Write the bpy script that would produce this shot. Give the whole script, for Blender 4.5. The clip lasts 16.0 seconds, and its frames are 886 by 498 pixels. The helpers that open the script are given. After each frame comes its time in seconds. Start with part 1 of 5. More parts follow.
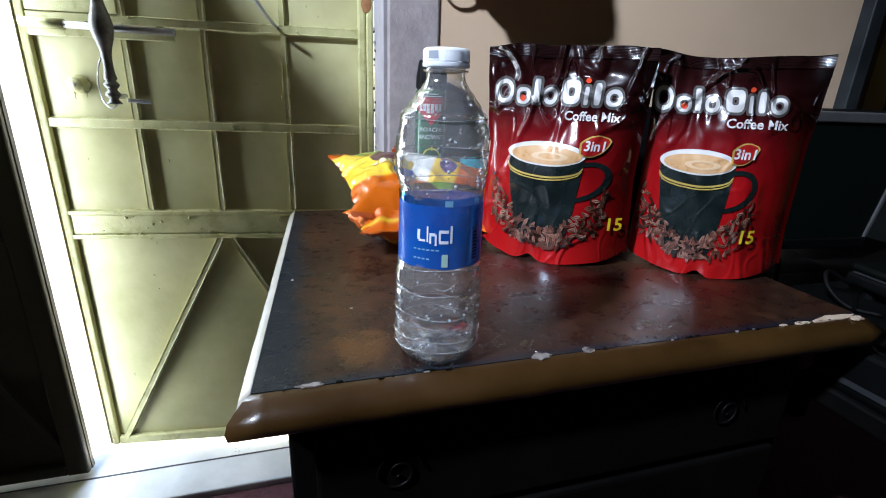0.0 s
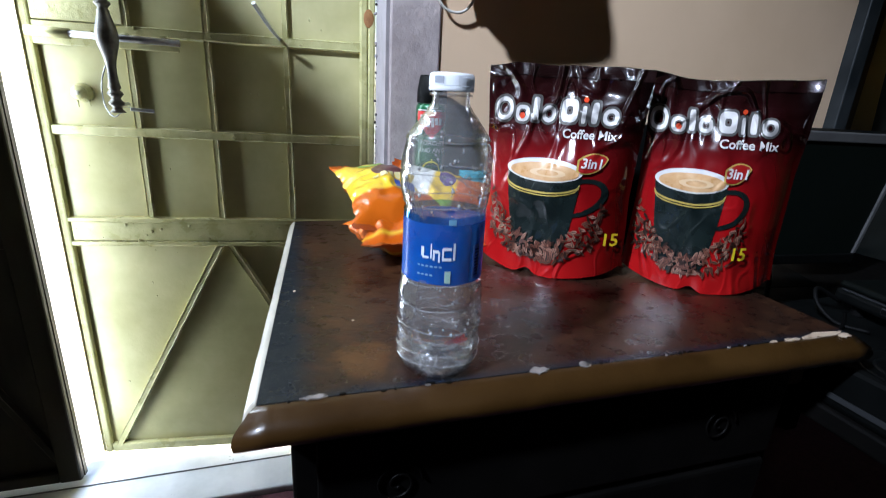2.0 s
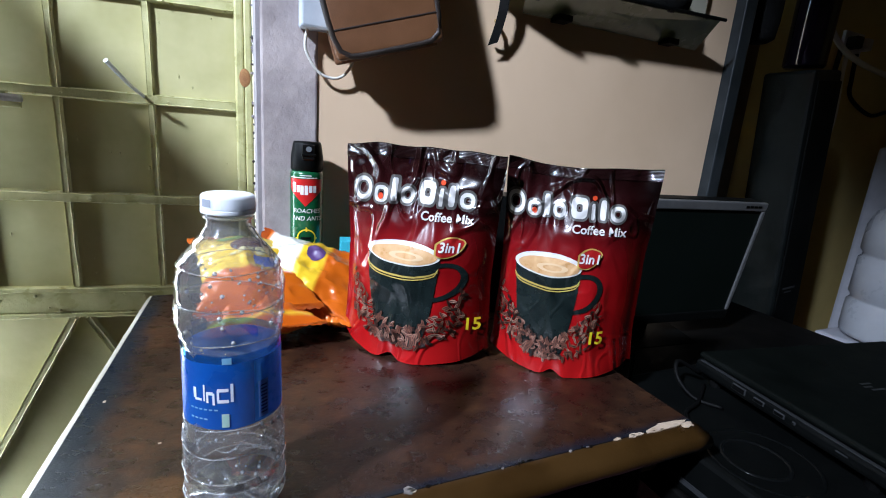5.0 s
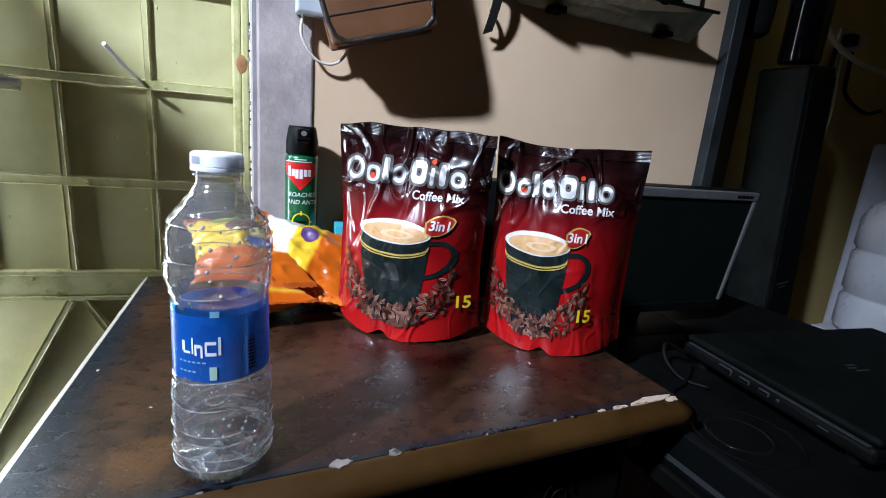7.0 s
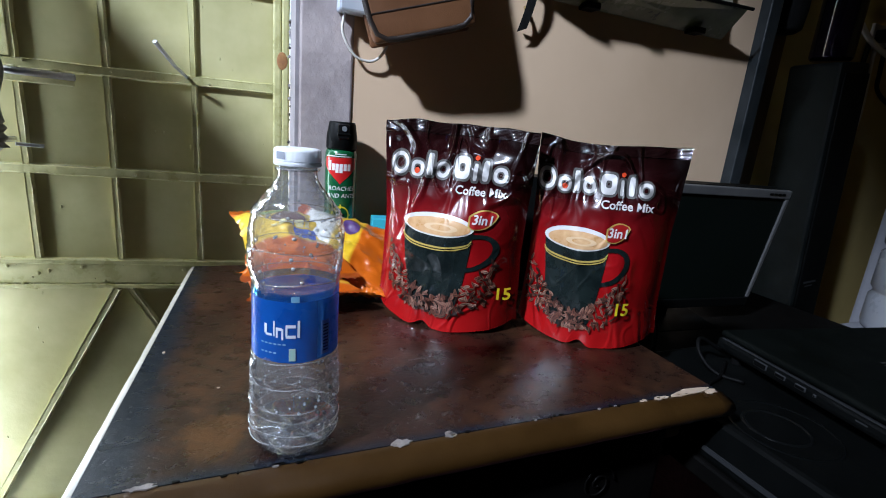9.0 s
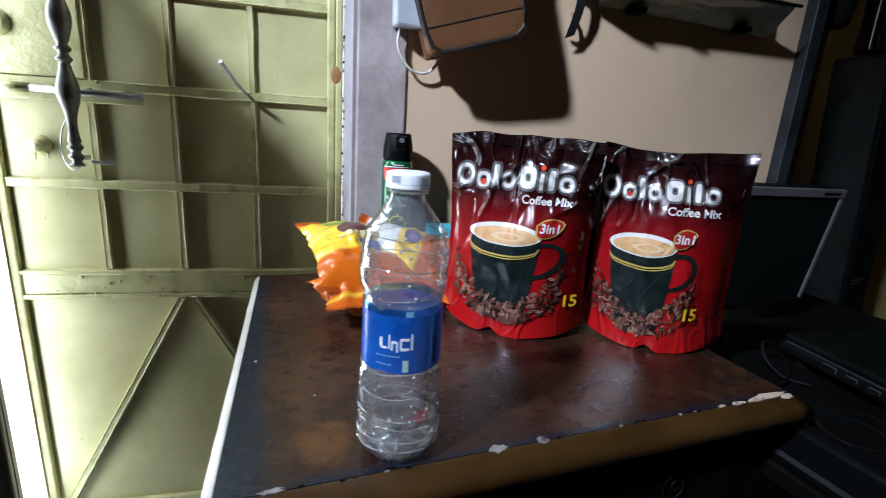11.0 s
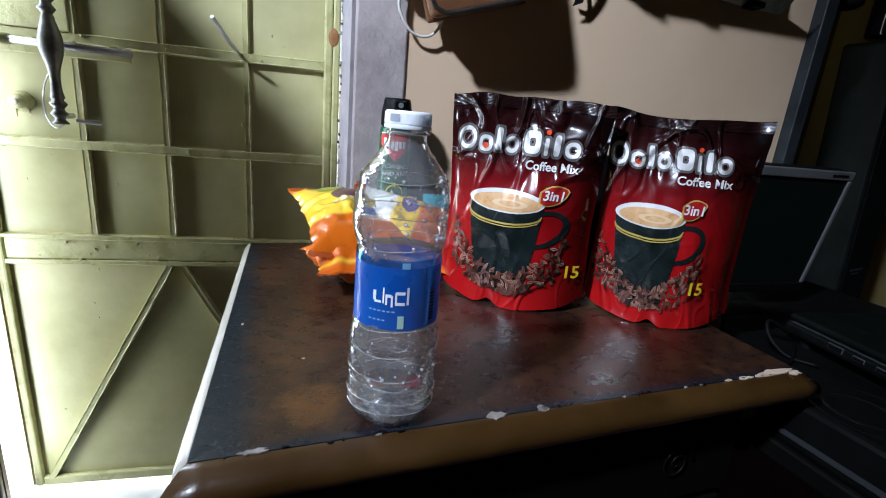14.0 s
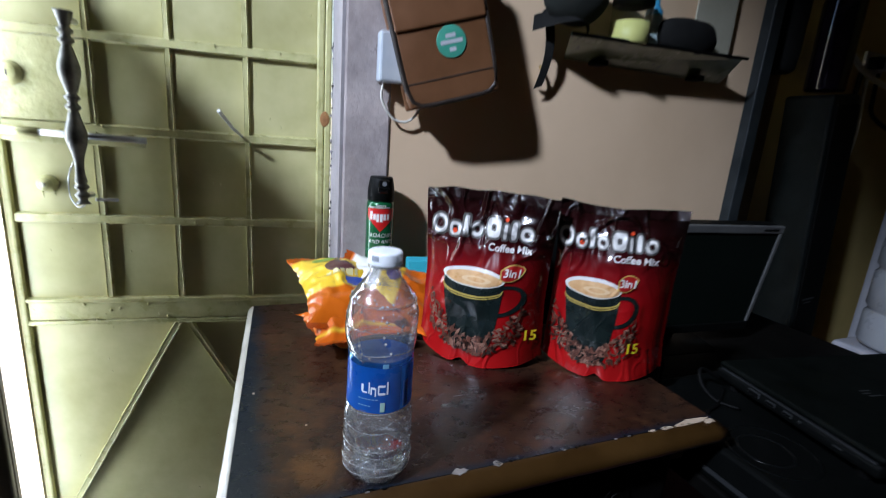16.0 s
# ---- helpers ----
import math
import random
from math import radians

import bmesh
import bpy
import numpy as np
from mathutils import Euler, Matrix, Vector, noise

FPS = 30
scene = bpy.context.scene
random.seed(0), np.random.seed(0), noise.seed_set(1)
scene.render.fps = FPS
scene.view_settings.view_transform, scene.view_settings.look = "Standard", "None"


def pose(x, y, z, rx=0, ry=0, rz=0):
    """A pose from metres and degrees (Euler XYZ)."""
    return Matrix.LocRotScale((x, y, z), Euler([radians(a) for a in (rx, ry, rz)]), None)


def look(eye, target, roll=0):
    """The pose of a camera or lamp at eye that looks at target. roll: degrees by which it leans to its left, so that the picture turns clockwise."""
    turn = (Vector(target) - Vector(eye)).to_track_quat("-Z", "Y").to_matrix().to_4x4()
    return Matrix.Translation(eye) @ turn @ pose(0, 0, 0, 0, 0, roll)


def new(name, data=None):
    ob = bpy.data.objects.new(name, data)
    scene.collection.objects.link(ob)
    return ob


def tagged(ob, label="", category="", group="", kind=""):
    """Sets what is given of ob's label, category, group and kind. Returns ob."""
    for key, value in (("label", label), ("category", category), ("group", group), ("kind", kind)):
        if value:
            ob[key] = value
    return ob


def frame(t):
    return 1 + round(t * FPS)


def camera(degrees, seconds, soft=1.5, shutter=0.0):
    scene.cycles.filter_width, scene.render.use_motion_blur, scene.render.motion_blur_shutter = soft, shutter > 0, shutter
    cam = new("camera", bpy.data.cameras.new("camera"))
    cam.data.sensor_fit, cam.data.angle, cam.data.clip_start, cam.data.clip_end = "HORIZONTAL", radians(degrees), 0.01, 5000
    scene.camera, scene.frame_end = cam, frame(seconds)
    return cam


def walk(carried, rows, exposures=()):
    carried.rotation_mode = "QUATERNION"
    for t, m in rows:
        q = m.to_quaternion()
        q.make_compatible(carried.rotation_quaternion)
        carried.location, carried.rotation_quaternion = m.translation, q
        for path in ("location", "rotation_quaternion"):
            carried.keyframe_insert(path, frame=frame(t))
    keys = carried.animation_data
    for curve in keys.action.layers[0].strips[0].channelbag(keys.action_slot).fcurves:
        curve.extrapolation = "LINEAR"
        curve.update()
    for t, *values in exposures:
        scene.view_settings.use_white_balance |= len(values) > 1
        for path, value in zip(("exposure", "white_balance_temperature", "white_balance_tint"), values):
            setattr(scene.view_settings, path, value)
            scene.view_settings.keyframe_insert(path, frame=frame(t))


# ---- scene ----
cam = camera(86.9, 16.0, soft=1.0, shutter=0.5)
METRES, EYE, TILT, LEAN, TURN = 0.68, 0.95, -1.73, -0.51, -16.6
ROWS = [
    (0.0, 0.0, 0.0, 0.0, 0.52, -16.89, -1.7),
    (0.5, 0.0075, -0.006, 0.0017, 0.31, -16.69, -1.88),
    (1.0, -0.0017, -0.0107, 0.0016, 0.23, -16.46, -2.02),
    (1.5, -0.0, -0.0142, -0.0029, 0.18, -16.27, -2.21),
    (2.0, -0.0091, -0.0119, 0.0134, 0.11, -15.95, -2.59),
    (2.1, -0.011, -0.0032, 0.0251, 0.25, -16.04, -2.5),
    (2.2, -0.024, 0.0074, 0.0390, 0.13, -15.74, -2.66),
    (2.3, -0.0305, 0.0180, 0.0620, 0.18, -15.2, -2.7),
    (2.4, -0.0283, 0.0347, 0.0814, 0.0, -14.47, -2.87),
    (2.5, -0.015, 0.0561, 0.0997, -0.98, -13.65, -3.14),
    (2.6, 0.0031, 0.0827, 0.115, -2.43, -13.61, -3.2),
    (2.8, 0.042, 0.1015, 0.1264, -4.27, -13.73, -3.28),
    (3.0, 0.0526, 0.0948, 0.1243, -4.74, -12.94, -3.23),
    (3.5, 0.0718, 0.0908, 0.1196, -4.99, -12.72, -3.27),
    (4.0, 0.1055, 0.0682, 0.1166, -6.28, -12.47, -3.34),
    (6.5, 0.1496, 0.0331, 0.0798, -7.24, -11.65, -3.8),
    (7.0, 0.1538, 0.0233, 0.0711, -6.98, -11.81, -4.1),
    (7.5, 0.1478, 0.0214, 0.0692, -6.68, -12.05, -4.4),
    (8.0, 0.1238, 0.0129, 0.0645, -6.39, -12.36, -4.5),
    (8.5, 0.107, 0.0058, 0.0656, -5.8, -12.46, -4.56),
    (11.0, 0.0039, -0.0101, 0.0858, -3.23, -12.71, -3.03),
    (11.5, -0.0467, -0.019, 0.0869, -2.18, -12.73, -2.92),
    (12.0, -0.051, -0.0313, 0.0911, -1.11, -12.72, -3.2),
    (12.5, -0.023, -0.0262, 0.0717, -1.23, -13.05, -3.66),
    (13.0, -0.0005, -0.0198, 0.0663, -2.14, -13.41, -4.2),
    (13.5, 0.0004, -0.0095, 0.0422, -2.85, -13.77, -4.46),
    (14.0, 0.0039, 0.0168, 0.0387, -3.41, -14.17, -4.54),
    (14.5, 0.0099, 0.0446, 0.0401, -3.66, -14.5, -4.38),
    (15.0, -0.0069, 0.0425, 0.0466, -3.98, -14.47, -4.39),
    (15.5, -0.0004, 0.0287, 0.0943, -4.23, -14.03, -4.42),
    (16.0, 0.0136, -0.1122, 0.1914, -4.82, -12.15, -3.66),
]
walk(cam, [(t, pose(0, 0, EYE, TILT, LEAN, TURN) @ pose(METRES * x, METRES * y, METRES * z, 90 + pitch, roll, yaw)) for t, x, y, z, yaw, pitch, roll in ROWS],
     exposures=((0.0, 3.06), (2.0, 3.06), (3.0, 3.04), (4.0, 3.24), (6.5, 3.38), (7.0, 3.35), (8.0, 3.12), (11.0, 3.02), (12.5, 3.0), (14.5, 2.92), (16.0, 2.80)))
# ---- light ----
FLOOR, TOP, WALL, DOOR = 0.14, 0.75, 0.83, 0.965
world = bpy.data.worlds.new("sky")
scene.world = world
world.use_nodes = True
wn = world.node_tree
sky = wn.nodes.new("ShaderNodeTexSky")
sky.sky_type = "NISHITA"
sky.sun_disc = False
sky.sun_elevation, sky.sun_rotation = radians(28), radians(47)
wn.links.new(sky.outputs[0], wn.nodes["Background"].inputs[0])
wn.nodes["Background"].inputs[1].default_value = 0.15

sun = new("sun", bpy.data.lights.new("sun", "SUN"))
sun.data.energy, sun.data.angle, sun.data.color = 5.0, radians(0.5), (1, 0.95, 0.86)
sun.matrix_world = look((2.4, 2.2, 1.7), (0, 0, 0))

bulb = new("shaded_lamp_light", bpy.data.lights.new("shaded_lamp_light", "SPOT"))
bulb.data.energy, bulb.data.shadow_soft_size, bulb.data.color = 90.0, 0.085, (0.68, 0.79, 1.0)
bulb.data.spot_size, bulb.data.spot_blend = radians(39), 0.9
bulb.matrix_world = look((-1.8, -0.5, 2.72), (0.19, 0.78, 0.97))
gap = new("door_gap_daylight", bpy.data.lights.new("door_gap_daylight", "AREA"))
gap.data.shape, gap.data.size, gap.data.size_y, gap.data.energy, gap.data.color = "RECTANGLE", 0.05, 1.9, 0.85, (0.81, 0.94, 1.14)
gap.matrix_world = look((-0.462, 0.968, 1.15), (0.40, 0.68, 1.15))

# ---- materials ----
def principled(name):
    m = bpy.data.materials.new(name)
    m.use_nodes = True
    return m, m.node_tree.nodes, m.node_tree.links, m.node_tree.nodes["Principled BSDF"]


def noise_node(nodes, links, scale, detail=4, rough=0.6, coords="Object"):
    tc = nodes.new("ShaderNodeTexCoord")
    n = nodes.new("ShaderNodeTexNoise")
    n.inputs["Scale"].default_value, n.inputs["Detail"].default_value, n.inputs["Roughness"].default_value = scale, detail, rough
    links.new(tc.outputs[coords], n.inputs["Vector"])
    return n


def ramp_node(nodes, stops):
    r = nodes.new("ShaderNodeValToRGB")
    el = r.color_ramp.elements
    el[0].position, el[0].color = stops[0][0], (*stops[0][1], 1)
    el[1].position, el[1].color = stops[-1][0], (*stops[-1][1], 1)
    for p, c in stops[1:-1]:
        el.new(p).color = (*c, 1)
    return r


def surface(name, c1, c2, scale=12, rough=0.5, metal=0.0, bump=0.0, bump_scale=80, coat=0.0, spots=None, spot_scale=30, spot_at=0.68, rough_var=0.15, spec=0.5):
    """Two tones of large blotches, a fine grain in the relief, and optional small spots of a third colour."""
    m, nodes, links, b = principled(name)
    n = noise_node(nodes, links, scale)
    r = ramp_node(nodes, [(0.3, c1), (0.7, c2)])
    links.new(n.outputs["Fac"], r.inputs[0])
    colour = r.outputs[0]
    if spots:
        n2 = noise_node(nodes, links, spot_scale, 6, 0.7)
        r2 = ramp_node(nodes, [(spot_at, (0, 0, 0)), (spot_at + 0.03, (1, 1, 1))])
        links.new(n2.outputs["Fac"], r2.inputs[0])
        mix = nodes.new("ShaderNodeMix")
        mix.data_type = "RGBA"
        links.new(r2.outputs[0], mix.inputs["Factor"])
        links.new(colour, mix.inputs[6])
        mix.inputs[7].default_value = (*spots, 1)
        colour = mix.outputs[2]
    links.new(colour, b.inputs["Base Color"])
    b.inputs["Metallic"].default_value, b.inputs["Specular IOR Level"].default_value = metal, spec
    b.inputs["Coat Weight"].default_value = coat
    b.inputs["Coat Roughness"].default_value = 0.12
    mr = nodes.new("ShaderNodeMapRange")
    mr.inputs["To Min"].default_value, mr.inputs["To Max"].default_value = max(0.02, rough - rough_var), min(1, rough + rough_var)
    links.new(n.outputs["Fac"], mr.inputs["Value"])
    links.new(mr.outputs[0], b.inputs["Roughness"])
    if bump:
        n3 = noise_node(nodes, links, bump_scale, 8, 0.65)
        bp = nodes.new("ShaderNodeBump")
        bp.inputs["Strength"].default_value, bp.inputs["Distance"].default_value = bump, 0.004
        links.new(n3.outputs["Fac"], bp.inputs["Height"])
        links.new(bp.outputs[0], b.inputs["Normal"])
    return m


def plain(name, c, rough=0.5, metal=0.0, coat=0.0, spec=0.5):
    m, nodes, links, b = principled(name)
    b.inputs["Base Color"].default_value = (*c, 1)
    b.inputs["Roughness"].default_value, b.inputs["Metallic"].default_value, b.inputs["Coat Weight"].default_value = rough, metal, coat
    b.inputs["Specular IOR Level"].default_value = spec
    return m


def clear(name, tint=(1, 1, 1), rough=0.03, bump=0.0, bump_scale=40, ior=1.5, whiten=0.0, rim=4.0):
    """A thin clear sheet: see-through, with gloss that grows towards grazing angles."""
    m, nodes, links, b = principled(name)
    nodes.remove(b)
    t, g, f, mix = (nodes.new("ShaderNode" + k) for k in ("BsdfTransparent", "BsdfGlossy", "LayerWeight", "MixShader"))
    f.inputs["Blend"].default_value = 0.5
    pw, sc = nodes.new("ShaderNodeMath"), nodes.new("ShaderNodeMath")
    pw.operation, sc.operation = "POWER", "MULTIPLY_ADD"
    pw.inputs[1].default_value = rim
    sc.inputs[1].default_value, sc.inputs[2].default_value = 0.9, ((ior - 1) / (ior + 1)) ** 2
    links.new(f.outputs["Facing"], pw.inputs[0])
    links.new(pw.outputs[0], sc.inputs[0])
    t.inputs[0].default_value = (*tint, 1)
    g.inputs["Roughness"].default_value = rough
    links.new(sc.outputs[0], mix.inputs[0])
    # white diffuse mixed in, in place of brightness that refraction would bring
    if whiten:
        h, hm = nodes.new("ShaderNodeBsdfDiffuse"), nodes.new("ShaderNodeMixShader")
        hm.inputs[0].default_value = whiten
        links.new(t.outputs[0], hm.inputs[1])
        links.new(h.outputs[0], hm.inputs[2])
        links.new(hm.outputs[0], mix.inputs[1])
    else:
        links.new(t.outputs[0], mix.inputs[1])
    links.new(g.outputs[0], mix.inputs[2])
    links.new(mix.outputs[0], nodes["Material Output"].inputs[0])
    if bump:
        n3 = noise_node(nodes, links, bump_scale, 3, 0.5)
        bp = nodes.new("ShaderNodeBump")
        bp.inputs["Strength"].default_value, bp.inputs["Distance"].default_value = bump, 0.004
        links.new(n3.outputs["Fac"], bp.inputs["Height"])
        links.new(bp.outputs[0], g.inputs["Normal"])
        links.new(bp.outputs[0], f.inputs["Normal"])
    return m


def foil(name, stops, axis=1, rough=0.22, side=None, bump=0.25):
    """Printed film: colours run along the pack's own v (or u) direction, with a crinkled gloss. side paints shade in
    towards u = 1.
    """
    m, nodes, links, b = principled(name)
    tc = nodes.new("ShaderNodeTexCoord")
    sep = nodes.new("ShaderNodeSeparateXYZ")
    links.new(tc.outputs["UV"], sep.inputs[0])
    r = ramp_node(nodes, stops)
    links.new(sep.outputs[axis], r.inputs[0])
    colour = r.outputs[0]
    # side: shade where the film curves away, multiplied into the colour
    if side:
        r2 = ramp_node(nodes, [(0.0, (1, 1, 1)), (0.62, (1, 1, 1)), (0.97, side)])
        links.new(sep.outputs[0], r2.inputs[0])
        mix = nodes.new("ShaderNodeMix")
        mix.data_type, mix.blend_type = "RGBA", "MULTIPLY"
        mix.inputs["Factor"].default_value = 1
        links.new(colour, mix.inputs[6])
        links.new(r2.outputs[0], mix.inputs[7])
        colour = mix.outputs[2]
    links.new(colour, b.inputs["Base Color"])
    b.inputs["Roughness"].default_value, b.inputs["Coat Weight"].default_value, b.inputs["Coat Roughness"].default_value = rough + 0.12, 1.0, rough * 0.3
    b.inputs["Specular IOR Level"].default_value = 0.2
    n3 = noise_node(nodes, links, 26, 3, 0.5)
    bp = nodes.new("ShaderNodeBump")
    bp.inputs["Strength"].default_value, bp.inputs["Distance"].default_value = bump, 0.01
    links.new(n3.outputs["Fac"], bp.inputs["Height"])
    links.new(bp.outputs[0], b.inputs["Normal"])
    links.new(bp.outputs[0], b.inputs["Coat Normal"])
    return m


def crinkle(m, depth=0.007, fine=0.12):
    """Sharp creases of stiff film over the whole of a thing: many towards its top and foot, few across its middle."""
    nodes, links, b = m.node_tree.nodes, m.node_tree.links, m.node_tree.nodes["Principled BSDF"]
    tc, sep = nodes.new("ShaderNodeTexCoord"), nodes.new("ShaderNodeSeparateXYZ")
    links.new(tc.outputs["Object"], sep.inputs[0])
    info, move = nodes.new("ShaderNodeObjectInfo"), nodes.new("ShaderNodeVectorMath")
    move.operation = "ADD"
    links.new(tc.outputs["Object"], move.inputs[0])
    links.new(info.outputs["Location"], move.inputs[1])
    total = None
    for scale, wide, weight, turn, stretch in ((13, 0.035, 1.0, 0.5, 0.55), (24, 0.06, 0.45, -0.7, 0.6)):
        mp, n = nodes.new("ShaderNodeMapping"), nodes.new("ShaderNodeTexNoise")
        mp.inputs["Rotation"].default_value, mp.inputs["Scale"].default_value = (0, turn, 0), (1, 0.3, stretch)
        links.new(move.outputs[0], mp.inputs["Vector"])
        links.new(mp.outputs[0], n.inputs["Vector"])
        n.inputs["Scale"].default_value, n.inputs["Detail"].default_value, n.inputs["Distortion"].default_value = scale, 1.0, 0.35
        off, ab, mr = nodes.new("ShaderNodeMath"), nodes.new("ShaderNodeMath"), nodes.new("ShaderNodeMapRange")
        off.operation, ab.operation, mr.interpolation_type = "SUBTRACT", "ABSOLUTE", "SMOOTHSTEP"
        off.inputs[1].default_value = 0.5
        links.new(n.outputs["Fac"], off.inputs[0])
        links.new(off.outputs[0], ab.inputs[0])
        links.new(ab.outputs[0], mr.inputs["Value"])
        mr.inputs["From Max"].default_value, mr.inputs["To Min"].default_value, mr.inputs["To Max"].default_value = wide, weight, 0.0
        add = nodes.new("ShaderNodeMath")
        links.new(mr.outputs[0], add.inputs[0])
        add.inputs[1].default_value = 0.0
        if total is not None:
            links.new(total, add.inputs[1])
        total = add.outputs[0]
    where = ramp_node(nodes, [(0.0, (0.25, 0.25, 0.25)), (0.16, (0.25, 0.25, 0.25)), (0.30, (0.12, 0.12, 0.12)), (0.58, (0.15, 0.15, 0.15)), (0.74, (0.75, 0.75, 0.75)), (1.0, (1, 1, 1))])
    up = nodes.new("ShaderNodeMath")
    up.operation = "DIVIDE"
    up.inputs[1].default_value = 0.256
    links.new(sep.outputs[2], up.inputs[0])
    links.new(up.outputs[0], where.inputs[0])
    mul = nodes.new("ShaderNodeMath")
    mul.operation = "MULTIPLY"
    links.new(total, mul.inputs[0])
    links.new(where.outputs[0], mul.inputs[1])
    soft = noise_node(nodes, links, 22, 2, 0.5)
    mix = nodes.new("ShaderNodeMath")
    mix.operation = "MULTIPLY_ADD"
    links.new(soft.outputs["Fac"], mix.inputs[0])
    mix.inputs[1].default_value = fine
    links.new(mul.outputs[0], mix.inputs[2])
    bp = nodes.new("ShaderNodeBump")
    bp.inputs["Strength"].default_value, bp.inputs["Distance"].default_value = 1.0, depth
    links.new(mix.outputs[0], bp.inputs["Height"])
    links.new(bp.outputs[0], b.inputs["Normal"])
    links.new(bp.outputs[0], b.inputs["Coat Normal"])
    b.inputs["Coat Roughness"].default_value = 0.05
    return m


def table_top_material():
    """Brown figured veneer whose rim is worn down to a blue-black lacquer, in an uneven band."""
    m, nodes, links, b = principled("worn_table_top")
    tc = nodes.new("ShaderNodeTexCoord")
    sep = nodes.new("ShaderNodeSeparateXYZ")
    links.new(tc.outputs["Object"], sep.inputs[0])

    def math_node(op, a, c):
        k = nodes.new("ShaderNodeMath")
        k.operation = op
        for i, v in enumerate((a, c)):
            if isinstance(v, (int, float)):
                k.inputs[i].default_value = v
            else:
                links.new(v, k.inputs[i])
        return k.outputs[0]

    left = math_node("ADD", sep.outputs[0], 0.044)
    front = math_node("MULTIPLY", math_node("SUBTRACT", sep.outputs[1], 0.286), 2.4)
    rim = math_node("MINIMUM", left, front)
    wob = noise_node(nodes, links, 26, 5, 0.65)
    rim = math_node("ADD", rim, math_node("MULTIPLY", math_node("SUBTRACT", wob.outputs["Fac"], 0.5), 0.034))
    mask = ramp_node(nodes, [(0.022, (0, 0, 0)), (0.046, (1, 1, 1))])
    links.new(rim, mask.inputs[0])
    grain = noise_node(nodes, links, 55, 8, 0.72)
    fibre = nodes.new("ShaderNodeMapping")
    fibre.inputs["Rotation"].default_value, fibre.inputs["Scale"].default_value = (0, 0, 0.5), (0.85, 1.15, 1)
    links.new(tc.outputs["Object"], fibre.inputs["Vector"])
    links.new(fibre.outputs[0], grain.inputs["Vector"])
    big = noise_node(nodes, links, 7, 4, 0.6)
    brown = ramp_node(nodes, [(0.34, (0.008, 0.0042, 0.0034)), (0.50, (0.025, 0.0105, 0.0062)), (0.70, (0.080, 0.033, 0.014))])
    links.new(math_node("ADD", math_node("MULTIPLY", grain.outputs["Fac"], 0.6), math_node("MULTIPLY", big.outputs["Fac"], 0.42)), brown.inputs[0])
    mix = nodes.new("ShaderNodeMix")
    mix.data_type = "RGBA"
    links.new(mask.outputs[0], mix.inputs["Factor"])
    mix.inputs[6].default_value = (0.006, 0.010, 0.017, 1)
    links.new(brown.outputs[0], mix.inputs[7])
    spot = nodes.new("ShaderNodeVectorMath")
    spot.operation = "DISTANCE"
    links.new(tc.outputs["Object"], spot.inputs[0])
    spot.inputs[1].default_value = (0.038, 0.340, TOP)
    far = math_node("ADD", spot.outputs["Value"], math_node("MULTIPLY", math_node("SUBTRACT", wob.outputs["Fac"], 0.5), 0.055))
    stain = ramp_node(nodes, [(0.010, (0.75, 0.75, 0.75)), (0.020, (0.6, 0.6, 0.6)), (0.029, (0, 0, 0))])
    links.new(far, stain.inputs[0])
    mix2 = nodes.new("ShaderNodeMix")
    mix2.data_type = "RGBA"
    links.new(math_node("MULTIPLY", stain.outputs[0], grain.outputs["Fac"]), mix2.inputs["Factor"])
    links.new(mix.outputs[2], mix2.inputs[6])
    mix2.inputs[7].default_value = (0.17, 0.07, 0.018, 1)
    links.new(mix2.outputs[2], b.inputs["Base Color"])
    rr = nodes.new("ShaderNodeMapRange")
    rr.inputs["To Min"].default_value, rr.inputs["To Max"].default_value = 0.16, 0.42
    links.new(grain.outputs["Fac"], rr.inputs["Value"])
    links.new(rr.outputs[0], b.inputs["Roughness"])
    b.inputs["Coat Weight"].default_value, b.inputs["Coat Roughness"].default_value, b.inputs["Coat IOR"].default_value = 0.3, 0.10, 1.5
    b.inputs["Specular IOR Level"].default_value = 0.3
    bp = nodes.new("ShaderNodeBump")
    links.new(bp.outputs[0], b.inputs["Coat Normal"])
    bp.inputs["Strength"].default_value, bp.inputs["Distance"].default_value = 0.38, 0.003
    links.new(grain.outputs["Fac"], bp.inputs["Height"])
    links.new(bp.outputs[0], b.inputs["Normal"])
    return m


M_WALL = surface("beige_wall_paint", (0.64, 0.455, 0.295), (0.73, 0.53, 0.355), 3, 0.6, bump=0.10, bump_scale=45, spots=(0.30, 0.21, 0.14), spot_scale=48, spot_at=0.70)
# white so that the added nib throws sunlight back onto the door
M_NIB = surface("white_bounce_paint", (0.74, 0.74, 0.68), (0.82, 0.82, 0.76), 6, 0.8, bump=0.3)
# for walls out of view, made dark so that little light bounces back
M_DIM = surface("dim_unseen_wall_paint", (0.07, 0.045, 0.025), (0.11, 0.07, 0.04), 3, 0.7, bump=0.2)
M_PLASTER = surface("grey_plaster", (0.27, 0.228, 0.222), (0.50, 0.43, 0.415), 13, 0.8, bump=1.0, bump_scale=22, spots=(0.17, 0.14, 0.135), spot_scale=26, spot_at=0.64)
M_REVEAL = surface("pale_mortar", (0.24, 0.22, 0.225), (0.34, 0.31, 0.32), 18, 0.85, bump=0.6, bump_scale=70)
M_DOOR = surface("olive_cream_door_paint", (0.35, 0.325, 0.142), (0.50, 0.465, 0.235), 7, 0.38, bump=0.22, bump_scale=30, spots=(0.22, 0.20, 0.08), spot_scale=75, spot_at=0.735)
